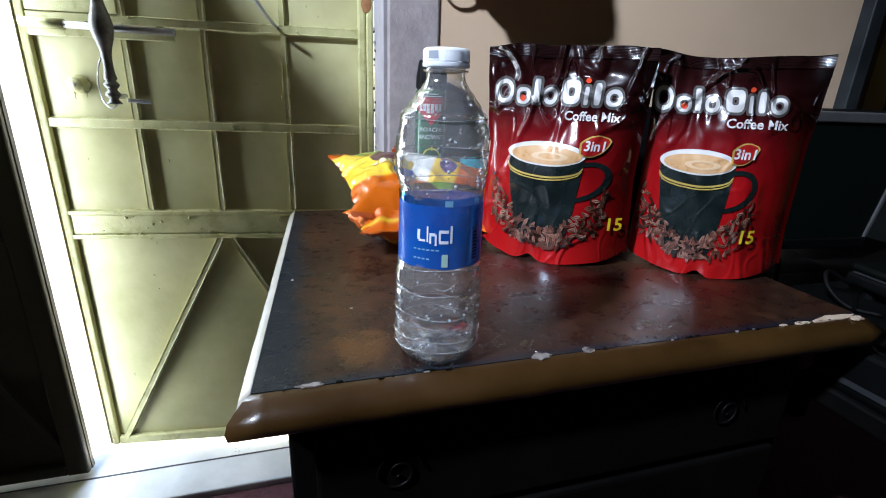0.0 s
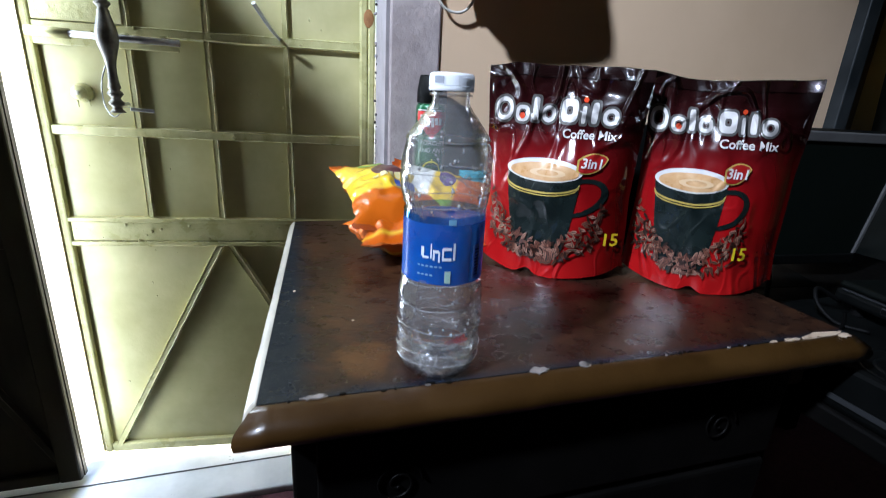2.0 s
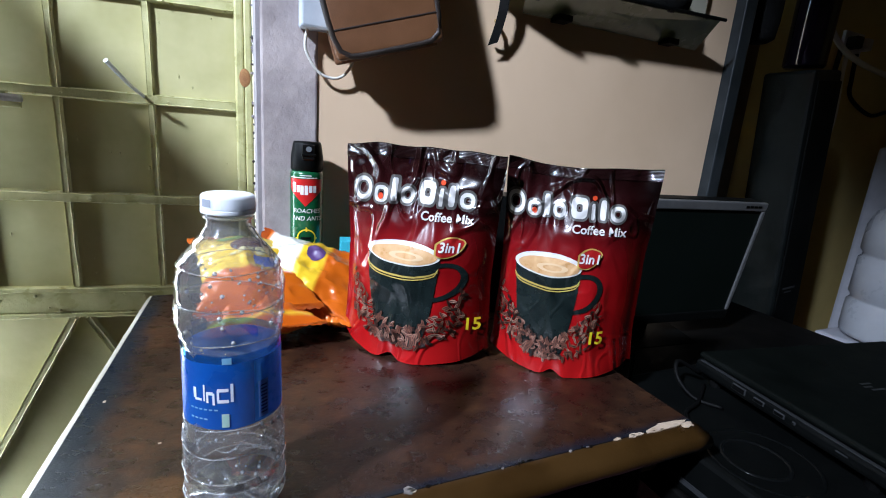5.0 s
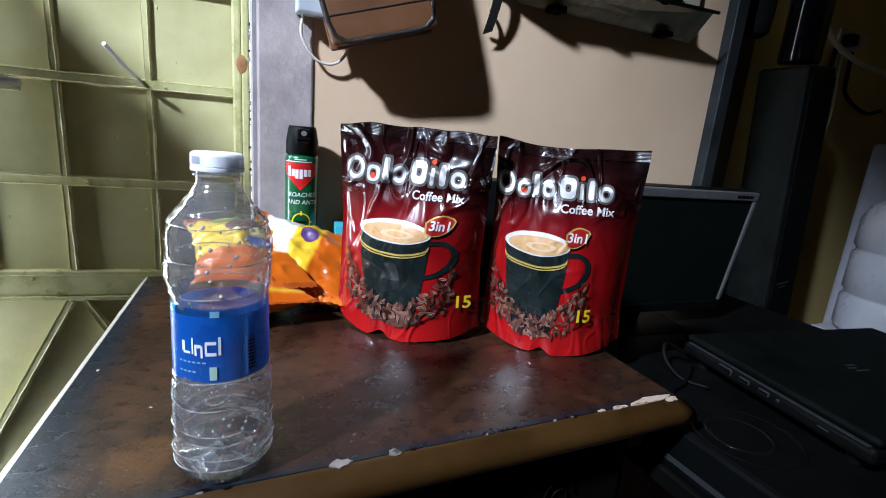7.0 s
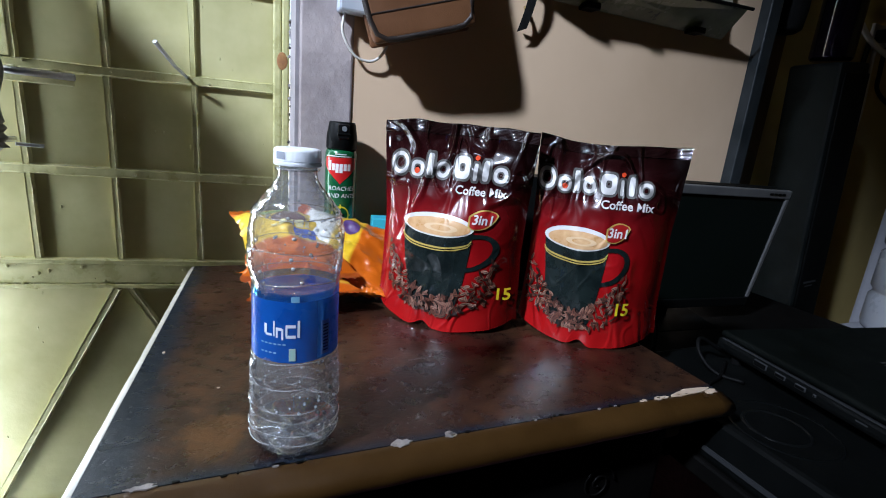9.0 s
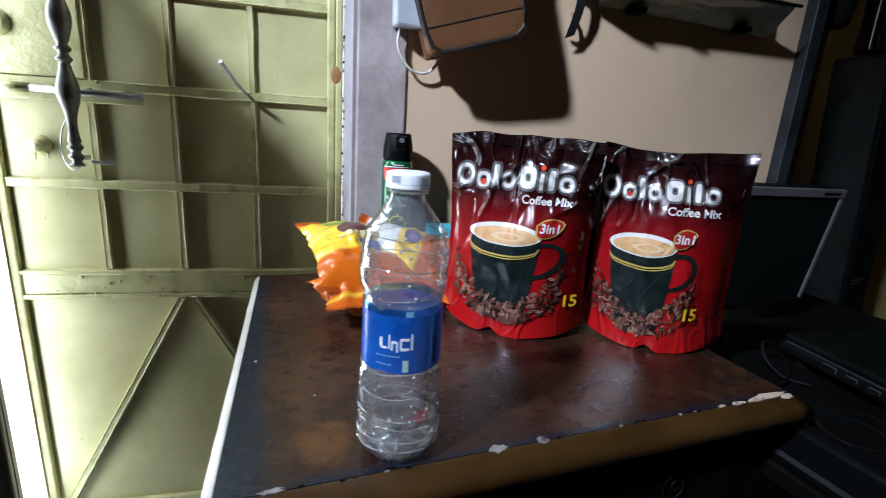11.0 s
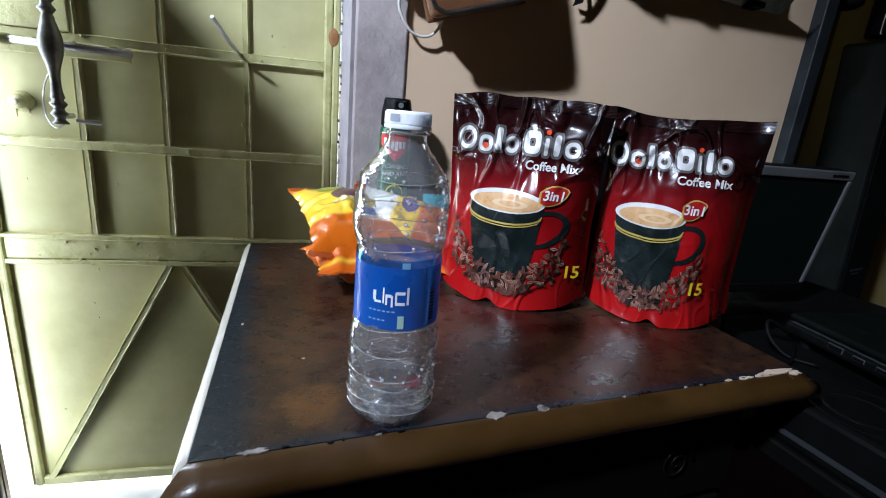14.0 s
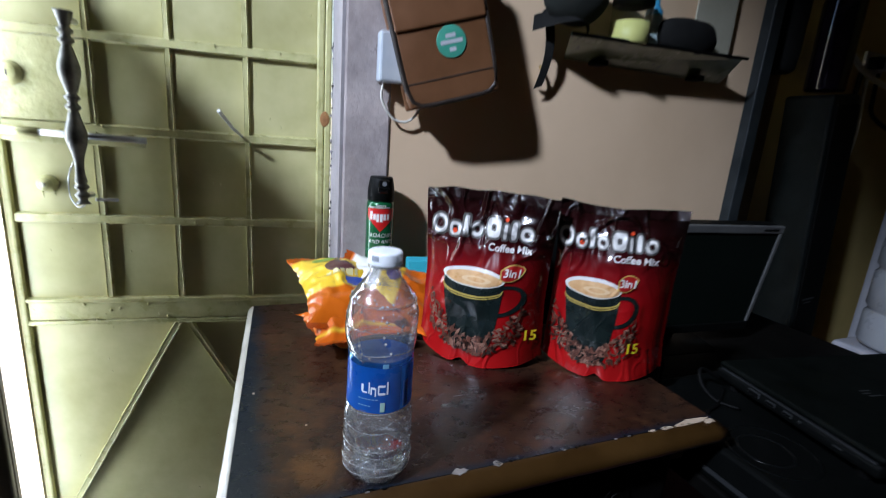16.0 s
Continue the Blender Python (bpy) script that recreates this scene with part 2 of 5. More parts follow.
M_BAR = surface("olive_cream_bar_paint", (0.37, 0.35, 0.155), (0.51, 0.485, 0.24), 25, 0.3, bump=0.5, bump_scale=70, spots=(0.16, 0.13, 0.05), spot_scale=60, spot_at=0.72)
# dark copy of the door paint: the second leaf's shade is in its colour
M_LEAF2 = surface("shade_darkened_door_paint", (0.022, 0.019, 0.010), (0.036, 0.031, 0.016), 9, 0.5, bump=0.2, bump_scale=40)
M_RUST = surface("rust", (0.22, 0.09, 0.03), (0.34, 0.17, 0.06), 60, 0.85, bump=0.5, bump_scale=120)
M_STEEL = surface("bare_steel", (0.36, 0.37, 0.37), (0.56, 0.57, 0.57), 40, 0.48, metal=0.75, bump=0.15, bump_scale=120)
M_IRON = surface("tarnished_handle_metal", (0.11, 0.105, 0.09), (0.26, 0.25, 0.22), 45, 0.42, metal=0.5, bump=0.2, bump_scale=90)
M_MARBLE = surface("veined_marble", (0.55, 0.57, 0.58), (0.78, 0.79, 0.8), 9, 0.35, bump=0.1, bump_scale=30, spots=(0.33, 0.36, 0.38), spot_scale=11, spot_at=0.66)
M_FLOOR = surface("reddish_carpet", (0.09, 0.03, 0.04), (0.15, 0.055, 0.065), 90, 0.95, bump=0.8, bump_scale=260)
# ceiling is out of view; its dark tone only lowers the bounced light
M_CEIL = surface("dim_ceiling_paint", (0.10, 0.085, 0.06), (0.14, 0.12, 0.09), 4, 0.8, bump=0.15)
M_TOP = table_top_material()
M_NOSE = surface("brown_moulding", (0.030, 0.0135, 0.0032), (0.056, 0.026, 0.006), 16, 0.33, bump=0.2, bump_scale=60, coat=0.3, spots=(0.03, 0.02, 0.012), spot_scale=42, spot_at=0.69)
# side moulding: cream, with the door gap's daylight put in as paler colour
M_NOSE_L = surface("daylit_cream_moulding", (0.34, 0.31, 0.25), (0.46, 0.42, 0.35), 25, 0.35, bump=0.2, bump_scale=60, coat=0.2, spots=(0.16, 0.12, 0.07), spot_scale=60, spot_at=0.72)
M_BLACKWOOD = surface("black_lacquered_wood", (0.0015, 0.0015, 0.0015), (0.0035, 0.003, 0.0025), 14, 0.5, spec=0.12, bump=0.15, bump_scale=50)
M_CHIP = surface("bare_chipped_wood", (0.40, 0.29, 0.20), (0.58, 0.45, 0.33), 60, 0.8, bump=0.4, bump_scale=150)
M_GREY_CHIP = surface("lifted_lacquer_flake", (0.16, 0.14, 0.13), (0.3, 0.26, 0.23), 60, 0.5, bump=0.4, bump_scale=150)
M_BLACKPLASTIC = surface("black_plastic", (0.0018, 0.0022, 0.0022), (0.0034, 0.0038, 0.0036), 20, 0.45, spec=0.10, bump=0.08, bump_scale=220)
M_LID = surface("ribbed_black_laptop_lid", (0.0016, 0.0024, 0.0020), (0.003, 0.004, 0.0034), 20, 0.5, spec=0.08, bump=0.1, bump_scale=300)
M_SCREEN = surface("dark_screen_glass", (0.003, 0.005, 0.004), (0.005, 0.0075, 0.0065), 3, 0.3, rough_var=0.05, spec=0.06)
M_SILVER = surface("silver_plastic", (0.10, 0.10, 0.10), (0.15, 0.15, 0.15), 20, 0.38, metal=0.4)
M_LEATHER = surface("brown_leather", (0.105, 0.044, 0.018), (0.165, 0.071, 0.030), 12, 0.4, bump=0.2, bump_scale=420)
M_LEATHER_D = surface("dark_leather_piping", (0.014, 0.010, 0.008), (0.03, 0.02, 0.015), 30, 0.42, bump=0.3, bump_scale=160)
M_CLOTH = surface("grey_green_cloth", (0.005, 0.0065, 0.005), (0.013, 0.016, 0.012), 20, 0.9, bump=0.5, bump_scale=200)
M_BLACKCLOTH = surface("black_webbing", (0.004, 0.004, 0.004), (0.009, 0.009, 0.0085), 40, 0.85, spec=0.2, bump=0.5, bump_scale=300)
M_SHELF = surface("dusty_glass_underside", (0.09, 0.12, 0.065), (0.19, 0.23, 0.125), 10, 0.25, bump=0.1, coat=0.5, spots=(0.05, 0.07, 0.05), spot_scale=14, spot_at=0.6)
M_WAX = plain("pale_yellow_wax", (0.62, 0.58, 0.22), 0.5)
M_WHITE = surface("white_plastic", (0.40, 0.40, 0.44), (0.48, 0.48, 0.52), 20, 0.4)
M_CAPWHITE = surface("milky_cap_plastic", (0.78, 0.81, 0.86), (0.85, 0.88, 0.92), 50, 0.4)
M_CAPWHITE.node_tree.nodes["Principled BSDF"].inputs["Subsurface Weight"].default_value = 0.6
M_CAPWHITE.node_tree.nodes["Principled BSDF"].inputs["Subsurface Radius"].default_value = (1, 1, 1)
M_CAPWHITE.node_tree.nodes["Principled BSDF"].inputs["Subsurface Scale"].default_value = 0.012
M_CORD = plain("white_cord", (0.62, 0.60, 0.55), 0.5)
M_DARKCORD = plain("black_cord", (0.002, 0.002, 0.002), 0.6, spec=0.1)
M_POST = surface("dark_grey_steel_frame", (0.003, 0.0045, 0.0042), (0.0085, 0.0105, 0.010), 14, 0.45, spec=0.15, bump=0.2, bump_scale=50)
M_POST_L = surface("lighter_grey_steel_face", (0.010, 0.014, 0.016), (0.024, 0.029, 0.032), 18, 0.42, spec=0.25, bump=0.25, bump_scale=60)
M_OCHRE = surface("ochre_wall_paint", (0.48, 0.37, 0.14), (0.58, 0.45, 0.19), 4, 0.7, bump=0.3, bump_scale=50)
# bottle parts are whitened to paint in refracted light and sparkle
M_PET = clear("clear_bottle_plastic", (0.97, 0.98, 0.985), 0.03, bump=0.35, bump_scale=70, ior=1.8, whiten=0.10, rim=1.35)
M_DROP = clear("water_droplet", (0.9, 0.92, 0.94), 0.05, ior=2.4, whiten=0.5, rim=1.5)
M_RIDGE = clear("whitened_ridge_plastic", (0.97, 0.975, 0.98), 0.04, ior=2.0, whiten=0.25, rim=1.2)
M_WATER = clear("shallow_water", (0.97, 0.98, 0.99), 0.02, bump=0.5, bump_scale=60, ior=1.5, whiten=0.02, rim=2.2)


# ---- mesh helpers ----
def part(name, bm, material, parent=None, label="", smooth=False):
    me = bpy.data.meshes.new(name)
    bmesh.ops.recalc_face_normals(bm, faces=bm.faces)
    bm.to_mesh(me)
    bm.free()
    me.materials.append(material)
    if smooth:
        me.polygons.foreach_set("use_smooth", [True] * len(me.polygons))
    ob = new(name, me)
    ob.parent = parent
    if label:
        ob["label"] = label
    return ob


def thing(name, at, label, category, group="", kind="", turn=0.0):
    ob = new(name)
    ob.empty_display_size = 0.05
    ob.matrix_basis = pose(*at, 0, 0, turn)
    return tagged(ob, label, category, group, kind)


def box(x0, x1, y0, y1, z0, z1, bevel=0.0, bm=None, m=None, seg=2):
    own = bmesh.new()
    bmesh.ops.create_cube(own, size=1)
    for v in own.verts:
        v.co = Vector(((x0 + x1) / 2 + v.co.x * (x1 - x0), (y0 + y1) / 2 + v.co.y * (y1 - y0), (z0 + z1) / 2 + v.co.z * (z1 - z0)))
    if bevel:
        bmesh.ops.bevel(own, geom=own.edges[:], offset=bevel, segments=seg, profile=0.5, affect="EDGES")
    if m is not None:
        own.transform(m)
    return join(bm, own)


def join(bm, own):
    if bm is None:
        return own
    me = bpy.data.meshes.new("tmp")
    own.to_mesh(me)
    own.free()
    bm.from_mesh(me)
    bpy.data.meshes.remove(me)
    return bm


def prism(outline, z0, z1, bm=None):
    """An upright block over an outline of (x, y)."""
    bm = bm or bmesh.new()
    lo = [bm.verts.new((x, y, z0)) for x, y in outline]
    hi = [bm.verts.new((x, y, z1)) for x, y in outline]
    n = len(lo)
    bm.faces.new(lo[::-1])
    bm.faces.new(hi)
    for i in range(n):
        bm.faces.new((lo[i], lo[(i + 1) % n], hi[(i + 1) % n], hi[i]))
    return bm


def tube(points, r, seg=8, bm=None):
    """A round bar along points; r is one radius or one for each point."""
    bm = bm or bmesh.new()
    pts = [Vector(p) for p in points]
    rs = r if isinstance(r, (list, tuple)) else [r] * len(pts)
    rings = []
    ref = Vector((0.31, 0.2, 0.93)).normalized()
    for i, p in enumerate(pts):
        d = (pts[min(i + 1, len(pts) - 1)] - pts[max(i - 1, 0)]).normalized()
        a = d.cross(ref)
        if a.length < 0.05:
            a = d.cross(Vector((1, 0, 0)))
        a.normalize()
        b = d.cross(a)
        rings.append([bm.verts.new(p + (a * math.cos(k * 2 * math.pi / seg) + b * math.sin(k * 2 * math.pi / seg)) * rs[i]) for k in range(seg)])
    for q, s in zip(rings, rings[1:]):
        for k in range(seg):
            bm.faces.new((q[k], q[(k + 1) % seg], s[(k + 1) % seg], s[k]))
    bm.faces.new(rings[0][::-1])
    bm.faces.new(rings[-1])
    return bm


def smooth_path(points, n=6):
    """A rounded path through points."""
    p = [Vector(q) for q in points]
    p = [2 * p[0] - p[1], *p, 2 * p[-1] - p[-2]]
    out = []
    for i in range(1, len(p) - 2):
        for k in range(n):
            t = k / n
            a, b, c, d = p[i - 1], p[i], p[i + 1], p[i + 2]
            out.append(0.5 * (2 * b + (c - a) * t + (2 * a - 5 * b + 4 * c - d) * t * t + (3 * b - a - 3 * c + d) * t ** 3))
    out.append(p[-2])
    return out


def lathe(profile, seg=40, bm=None, squash=None, at=(0, 0, 0)):
    """Turns (radius, height) pairs round z; squash(angle, z, r) may change the radius."""
    bm = bm or bmesh.new()
    rings = []
    for r, z in profile:
        ring = []
        for k in range(seg):
            a = 2 * math.pi * k / seg
            q = squash(a, z, r) if squash else r
            ring.append(bm.verts.new((at[0] + q * math.cos(a), at[1] + q * math.sin(a), at[2] + z)))
        rings.append(ring)
    for p, q in zip(rings, rings[1:]):
        for k in range(seg):
            bm.faces.new((p[k], p[(k + 1) % seg], q[(k + 1) % seg], q[k]))
    return bm


def closed_lathe(profile, seg=40, at=(0, 0, 0), squash=None):
    bm = lathe([(1e-4, profile[0][1]), *profile, (1e-4, profile[-1][1])], seg, None, squash, at)
    bmesh.ops.remove_doubles(bm, verts=bm.verts, dist=3e-4)
    return bm


def sheet(f, nu, nv, bm=None, uv=False):
    """A grid of nu x nv cells over f(u, v) with u and v from 0 to 1."""
    bm = bm or bmesh.new()
    g = [[bm.verts.new(f(i / nu, j / nv)) for i in range(nu + 1)] for j in range(nv + 1)]
    lay = bm.loops.layers.uv.verify() if uv else None
    for j in range(nv):
        for i in range(nu):
            fc = bm.faces.new((g[j][i], g[j][i + 1], g[j + 1][i + 1], g[j + 1][i]))
            if uv:
                for lp, (a, b) in zip(fc.loops, ((i, j), (i + 1, j), (i + 1, j + 1), (i, j + 1))):
                    lp[lay].uv = (a / nu, b / nv)
    return bm


def text_mesh(body, size, bold=0.0):
    """The built-in font as a flat bmesh in x and y, centred."""
    cu = bpy.data.curves.new("lettering", "FONT")
    cu.body, cu.size, cu.align_x, cu.align_y, cu.resolution_u = body, size, "CENTER", "CENTER", 3
    cu.offset = bold
    ob = new("lettering", cu)
    dg = bpy.context.evaluated_depsgraph_get()
    dg.update()
    me = bpy.data.meshes.new_from_object(ob.evaluated_get(dg))
    bm = bmesh.new()
    bm.from_mesh(me)
    bpy.data.objects.remove(ob)
    bpy.data.curves.remove(cu)
    bpy.data.meshes.remove(me)
    return bm


# ---- the room ----
def structure(name, bm, material, label, category):
    return tagged(part(name, bm, material, None, label), label, category, "", "structure")


structure("floor", box(-2.2, 2.6, -2.2, 0.845, FLOOR - 0.1, FLOOR), M_FLOOR, "worn reddish carpet on the room floor", "floor")
structure("ceiling", box(-2.3, 2.7, -2.3, 1.4, 3.0, 3.1), M_CEIL, "plain unseen ceiling, kept dark to cut bounced light", "ceiling")
structure("wall_back", box(0.2275, 1.17, WALL, 1.03, FLOOR, 3.0), M_WALL, "beige painted wall with small stains and scuffs", "wall")
structure("wall_pier", box(0.14, 0.2275, WALL - 0.004, 1.03, FLOOR, 3.0, 0.004), M_PLASTER, "rough grey unpainted plaster band beside the door", "wall")
structure("door_reveal", box(0.134, 0.14, WALL - 0.001, 0.932, FLOOR, 2.2), M_REVEAL, "pale mortar edge between plaster and door frame", "wall")
structure("wall_lintel", box(-0.98, 0.14, WALL, 1.03, 2.2, 3.0), M_WALL, "beige painted wall above the metal door", "wall")
structure("wall_left_of_door", box(-2.3, -0.98, WALL, 1.03, FLOOR, 3.0), M_WALL, "beige painted wall next to the metal door", "wall")
# added out of view: blocks the lamp from the door's lower left
structure("wall_nib", box(-0.76, -0.66, 0.31, WALL, FLOOR, 1.64), M_NIB, "unseen white block added to shade the door and bounce sun", "wall")
structure("wall_left", box(-2.3, -2.2, -2.2, WALL, FLOOR, 3.0), M_DIM, "plain unseen wall, kept dark to cut bounced light", "wall")
structure("wall_rear", box(-2.3, 2.7, -2.3, -2.2, FLOOR, 3.0), M_DIM, "plain unseen wall, kept dark to cut bounced light", "wall")
structure("wall_right", box(2.6, 2.7, -2.2, 1.21, FLOOR, 3.0), M_OCHRE, "plain ochre painted wall", "wall")
structure("wall_alcove", box(1.0, 2.6, 1.11, 1.21, FLOOR, 3.0), M_OCHRE, "dim ochre painted wall of the alcove", "wall")
structure("alcove_floor", box(1.19, 2.6, 0.845, 1.11, FLOOR - 0.1, FLOOR), M_FLOOR, "reddish carpet in the alcove", "floor")
structure("threshold", box(-0.98, 0.14, 0.848, 1.03, FLOOR - 0.1, FLOOR + 0.014, 0.004), M_MARBLE, "white veined marble door threshold with a dark joint", "threshold")
structure("threshold_joint", box(-0.98, 0.134, 0.936, 0.940, FLOOR + 0.0142, FLOOR + 0.0150), surface("dark_joint", (0.05, 0.05, 0.05), (0.1, 0.1, 0.1), 40, 0.9), "dark joint line across the marble threshold", "threshold")
structure("ground", box(-30, 30, 1.03, 60, FLOOR - 0.14, FLOOR - 0.02), surface("pale_paving", (0.5, 0.48, 0.44), (0.62, 0.6, 0.56), 2, 0.8, bump=0.2), "sunlit pale paving outside the door", "ground")


# ---- the metal door ----
XB = (-0.292, -0.1625, -0.0275)        # upright bars between the small panels
ZB = (0.704, 0.872, 1.043, 1.2055, 1.37, 1.535, 1.70, 1.865)   # cross bars
DL, DR, DB, DT = -0.456, 0.128, 0.172, 2.18
AJAR, HINGE_Y = 7.4, 0.952              # the leaf stands a little open, away from the room


def wobble_bar(a, b, w, d, bm=None):
    """A painted flat bar from a to b (x, z) on the door, w wide and d proud, with slightly uneven edges."""
    bm = bm or bmesh.new()
    A, B = Vector((a[0], 0, a[1])), Vector((b[0], 0, b[1]))
    way = (B - A).normalized()
    side = Vector((way.z, 0, -way.x))
    n = max(2, int((B - A).length / 0.02))
    rings = []
    for i in range(n + 1):
        p = A.lerp(B, i / n)
        e = 0.0012 * noise.noise(p * 60)
        q = 0.5 + 0.5 * noise.noise(p * 90 + Vector((3, 1, 7)))
        rings.append([bm.verts.new(p + side * s * (w / 2 + e) * k + Vector((0, DOOR - y, 0))) for s, k, y in ((-1, 1.25, 0), (-1, 1.06, 0.25 * d), (-1, 1.0, 0.8 * d), (-1, 0.9, (0.98 + 0.06 * q) * d), (-1, 0.72, 0.95 * d), (1, 0.72, 0.95 * d), (1, 0.9, (1.0 + 0.05 * q) * d), (1, 1.0, 0.8 * d), (1, 1.06, 0.25 * d), (1, 1.25, 0))])
    for q, r in zip(rings, rings[1:]):
        for k in range(9):
            bm.faces.new((q[k], q[k + 1], r[k + 1], r[k]))
    bm.faces.new(rings[0])
    bm.faces.new(rings[-1])
    return bm


def metal_door():
    d = thing("door_1", (0, 0, 0), "olive-cream painted metal door leaf with square panels, ajar", "door", "", "structure")
    d.matrix_basis = pose(DR, HINGE_Y, 0, 0, 0, -AJAR) @ pose(-DR, -DOOR, 0)
    inner = DL + 0.021
    part("door_sheet", box(DL, DR, DOOR, DOOR + 0.012, DB, DT), M_DOOR, d)
    part("hinge_stile", box(DR - 0.022, DR - 0.007, DOOR - 0.013, DOOR - 0.0005, DB, DT, 0.004), M_BAR, d)
    part("hinge_flange", box(DR - 0.0065, DR + 0.006, DOOR - 0.016, DOOR - 0.0005, DB, DT, 0.003), M_BAR, d)
    part("lock_stile", box(DL + 0.007, inner, DOOR - 0.014, DOOR - 0.0005, DB, DT, 0.004), M_BAR, d)
    part("lock_flange", box(DL, DL + 0.0065, DOOR - 0.010, DOOR - 0.0005, DB, DT, 0.003), M_BAR, d)
    part("bottom_rail", box(inner + 0.0005, DR - 0.0225, DOOR - 0.012, DOOR - 0.0005, DB, DB + 0.021, 0.003), M_BAR, d)
    part("middle_rail", box(inner + 0.0005, DR - 0.0225, DOOR - 0.0095, DOOR - 0.0005, 0.664, 0.7035, 0.003), M_BAR, d)
    for x in XB:
        part("upright_bar", wobble_bar((x, 0.712), (x, DT - 0.01), 0.0095, 0.0088), M_BAR, d)
    for z in ZB[1:]:
        part("cross_bar", wobble_bar((inner - 0.004, z), (DR - 0.018, z), 0.0155, 0.0105), M_BAR, d)
    part("cross_bar", wobble_bar((inner - 0.004, 0.7065), (DR - 0.018, 0.7065), 0.008, 0.0128), M_BAR, d)
    part("cross_bar", wobble_bar((inner - 0.004, 0.6595), (DR - 0.018, 0.6595), 0.008, 0.0128), M_BAR, d)
    part("brace", wobble_bar((-0.1715, 0.655), (-0.420, 0.190), 0.0115, 0.0125), M_BAR, d)
    part("brace", wobble_bar((-0.150, 0.655), (0.100, 0.190), 0.0095, 0.0125), M_BAR, d)
    rng = random.Random(4)
    for k in range(44):
        x, z, s = rng.uniform(inner, DR - 0.02), rng.choice((0.660, 0.672, 0.69, 0.70, 0.872, 1.043, 1.2055)) + rng.uniform(-0.007, 0.007), rng.uniform(0.0012, 0.0036)
        bm = bmesh.new()
        bmesh.ops.create_icosphere(bm, subdivisions=1, radius=s)
        bm.transform(Matrix.Translation((x, DOOR - (0.0098 if z < 0.71 else 0.0118), z)))
        part("weld_blob", bm, M_BAR, d, smooth=True)
    for k in range(60):
        x, z, s = rng.uniform(inner, DR - 0.02), rng.uniform(0.22, 1.3), rng.uniform(0.0006, 0.0017)
        bm = bmesh.new()
        bmesh.ops.create_icosphere(bm, subdivisions=1, radius=s)
        bm.transform(Matrix.Translation((x, DOOR - 0.0003, z)) @ Matrix.Diagonal((1, 0.7, rng.uniform(0.9, 2.6), 1)))
        part("paint_run", bm, M_BAR, d, smooth=True)
    bm = bmesh.new()
    bmesh.ops.create_icosphere(bm, subdivisions=3, radius=0.012)
    bm.transform(Matrix.Translation((0.1225, DOOR - 0.0155, 1.093)) @ Matrix.Diagonal((0.78, 0.16, 1.3, 1)))
    part("hinge_rust_mark", bm, M_RUST, d, "orange rust stain", True)
    # lock plate, pull handle, bolt, knob, keyhole boss
    part("lock_plate", box(inner + 0.0005, XB[0] - 0.002, DOOR - 0.0105, DOOR - 0.0006, 1.052, 1.197, 0.002), M_BAR, d)
    hp = []
    for k in range(97):
        t = k / 96
        turn = t * 2.94 - 0.088
        swell = 0.5 + 0.5 * math.cos(2 * math.pi * turn)
        r = 0.0072 + 0.0096 * swell ** 1.3
        if t < 0.12 or t > 0.4 and abs(turn % 1.0 - 0.5) < 0.16:
            r = 0.0096 + 0.0028 * math.cos(2 * math.pi * t * 21)
        hp.append((r, 0.908 + 0.327 * t))
    handle = part("pull_handle", closed_lathe(hp, 18, (-0.306, DOOR - 0.045, 0)), M_IRON, d, "turned tarnished metal pull handle", True)
    for z in (0.920, 1.225):
        part("handle_post", tube([(-0.306, DOOR - 0.045, z), (-0.306, DOOR - 0.005, z)], 0.005), M_STEEL, handle)
    part("handle_loop", tube(smooth_path([(-0.309, DOOR - 0.045, 0.995), (-0.326, DOOR - 0.04, 0.960), (-0.328, DOOR - 0.04, 0.922), (-0.314, DOOR - 0.045, 0.901), (-0.300, DOOR - 0.045, 0.909)]), 0.0012, 6), M_STEEL, handle)
    part("handle_pin", tube([(-0.292, DOOR - 0.03, 0.914), (-0.262, DOOR - 0.01, 0.911)], 0.0032), M_STEEL, d)
    bolt = part("bolt_rod", tube([(-0.436, DOOR - 0.024, 1.0325), (-0.202, DOOR - 0.024, 1.0275)], 0.0058, 14), M_STEEL, d, "bare steel sliding bolt rod", True)
    part("bolt_collar", tube([(-0.436, DOOR - 0.024, 1.0325), (-0.372, DOOR - 0.024, 1.0311)], 0.0082, 14), M_BAR, bolt, "paint-covered guide tube", True)
    for x in (-0.345, -0.290, -0.228):
        part("bolt_weld", box(x - 0.006, x + 0.006, DOOR - 0.0225, DOOR - 0.0125, 1.0335, 1.0385, 0.002), M_BAR, bolt)
    part("bolt_plate", box(inner + 0.001, -0.206, DOOR - 0.017, DOOR - 0.0131, 1.013, 1.0345, 0.0018), M_BAR, d)
    knob = part("door_knob", closed_lathe([(0.0165, 0), (0.017, 0.004), (0.0165, 0.008), (0.0125, 0.012), (0.011, 0.016), (0.012, 0.020), (0.009, 0.0225)], 22), M_BAR, d, "paint-covered round knob", True)
    knob.matrix_basis = pose(-0.377, DOOR - 0.0005, 0.937, 90)
    part("keyhole", closed_lathe([(0.004, 0.022), (0.004, 0.0242), (0.003, 0.0248)], 14), plain("worn_paint_cream", (0.70, 0.68, 0.55), 0.25), knob, "bright worn centre", True)
    for x, h in ((-0.385, 0.014), (-0.366, 0.011)):
        part("paint_drip", tube([(x, DOOR - 0.010, 0.926), (x + 0.001, DOOR - 0.010, 0.926 - h)], [0.0028, 0.0009], 6), M_BAR, d, "", True)
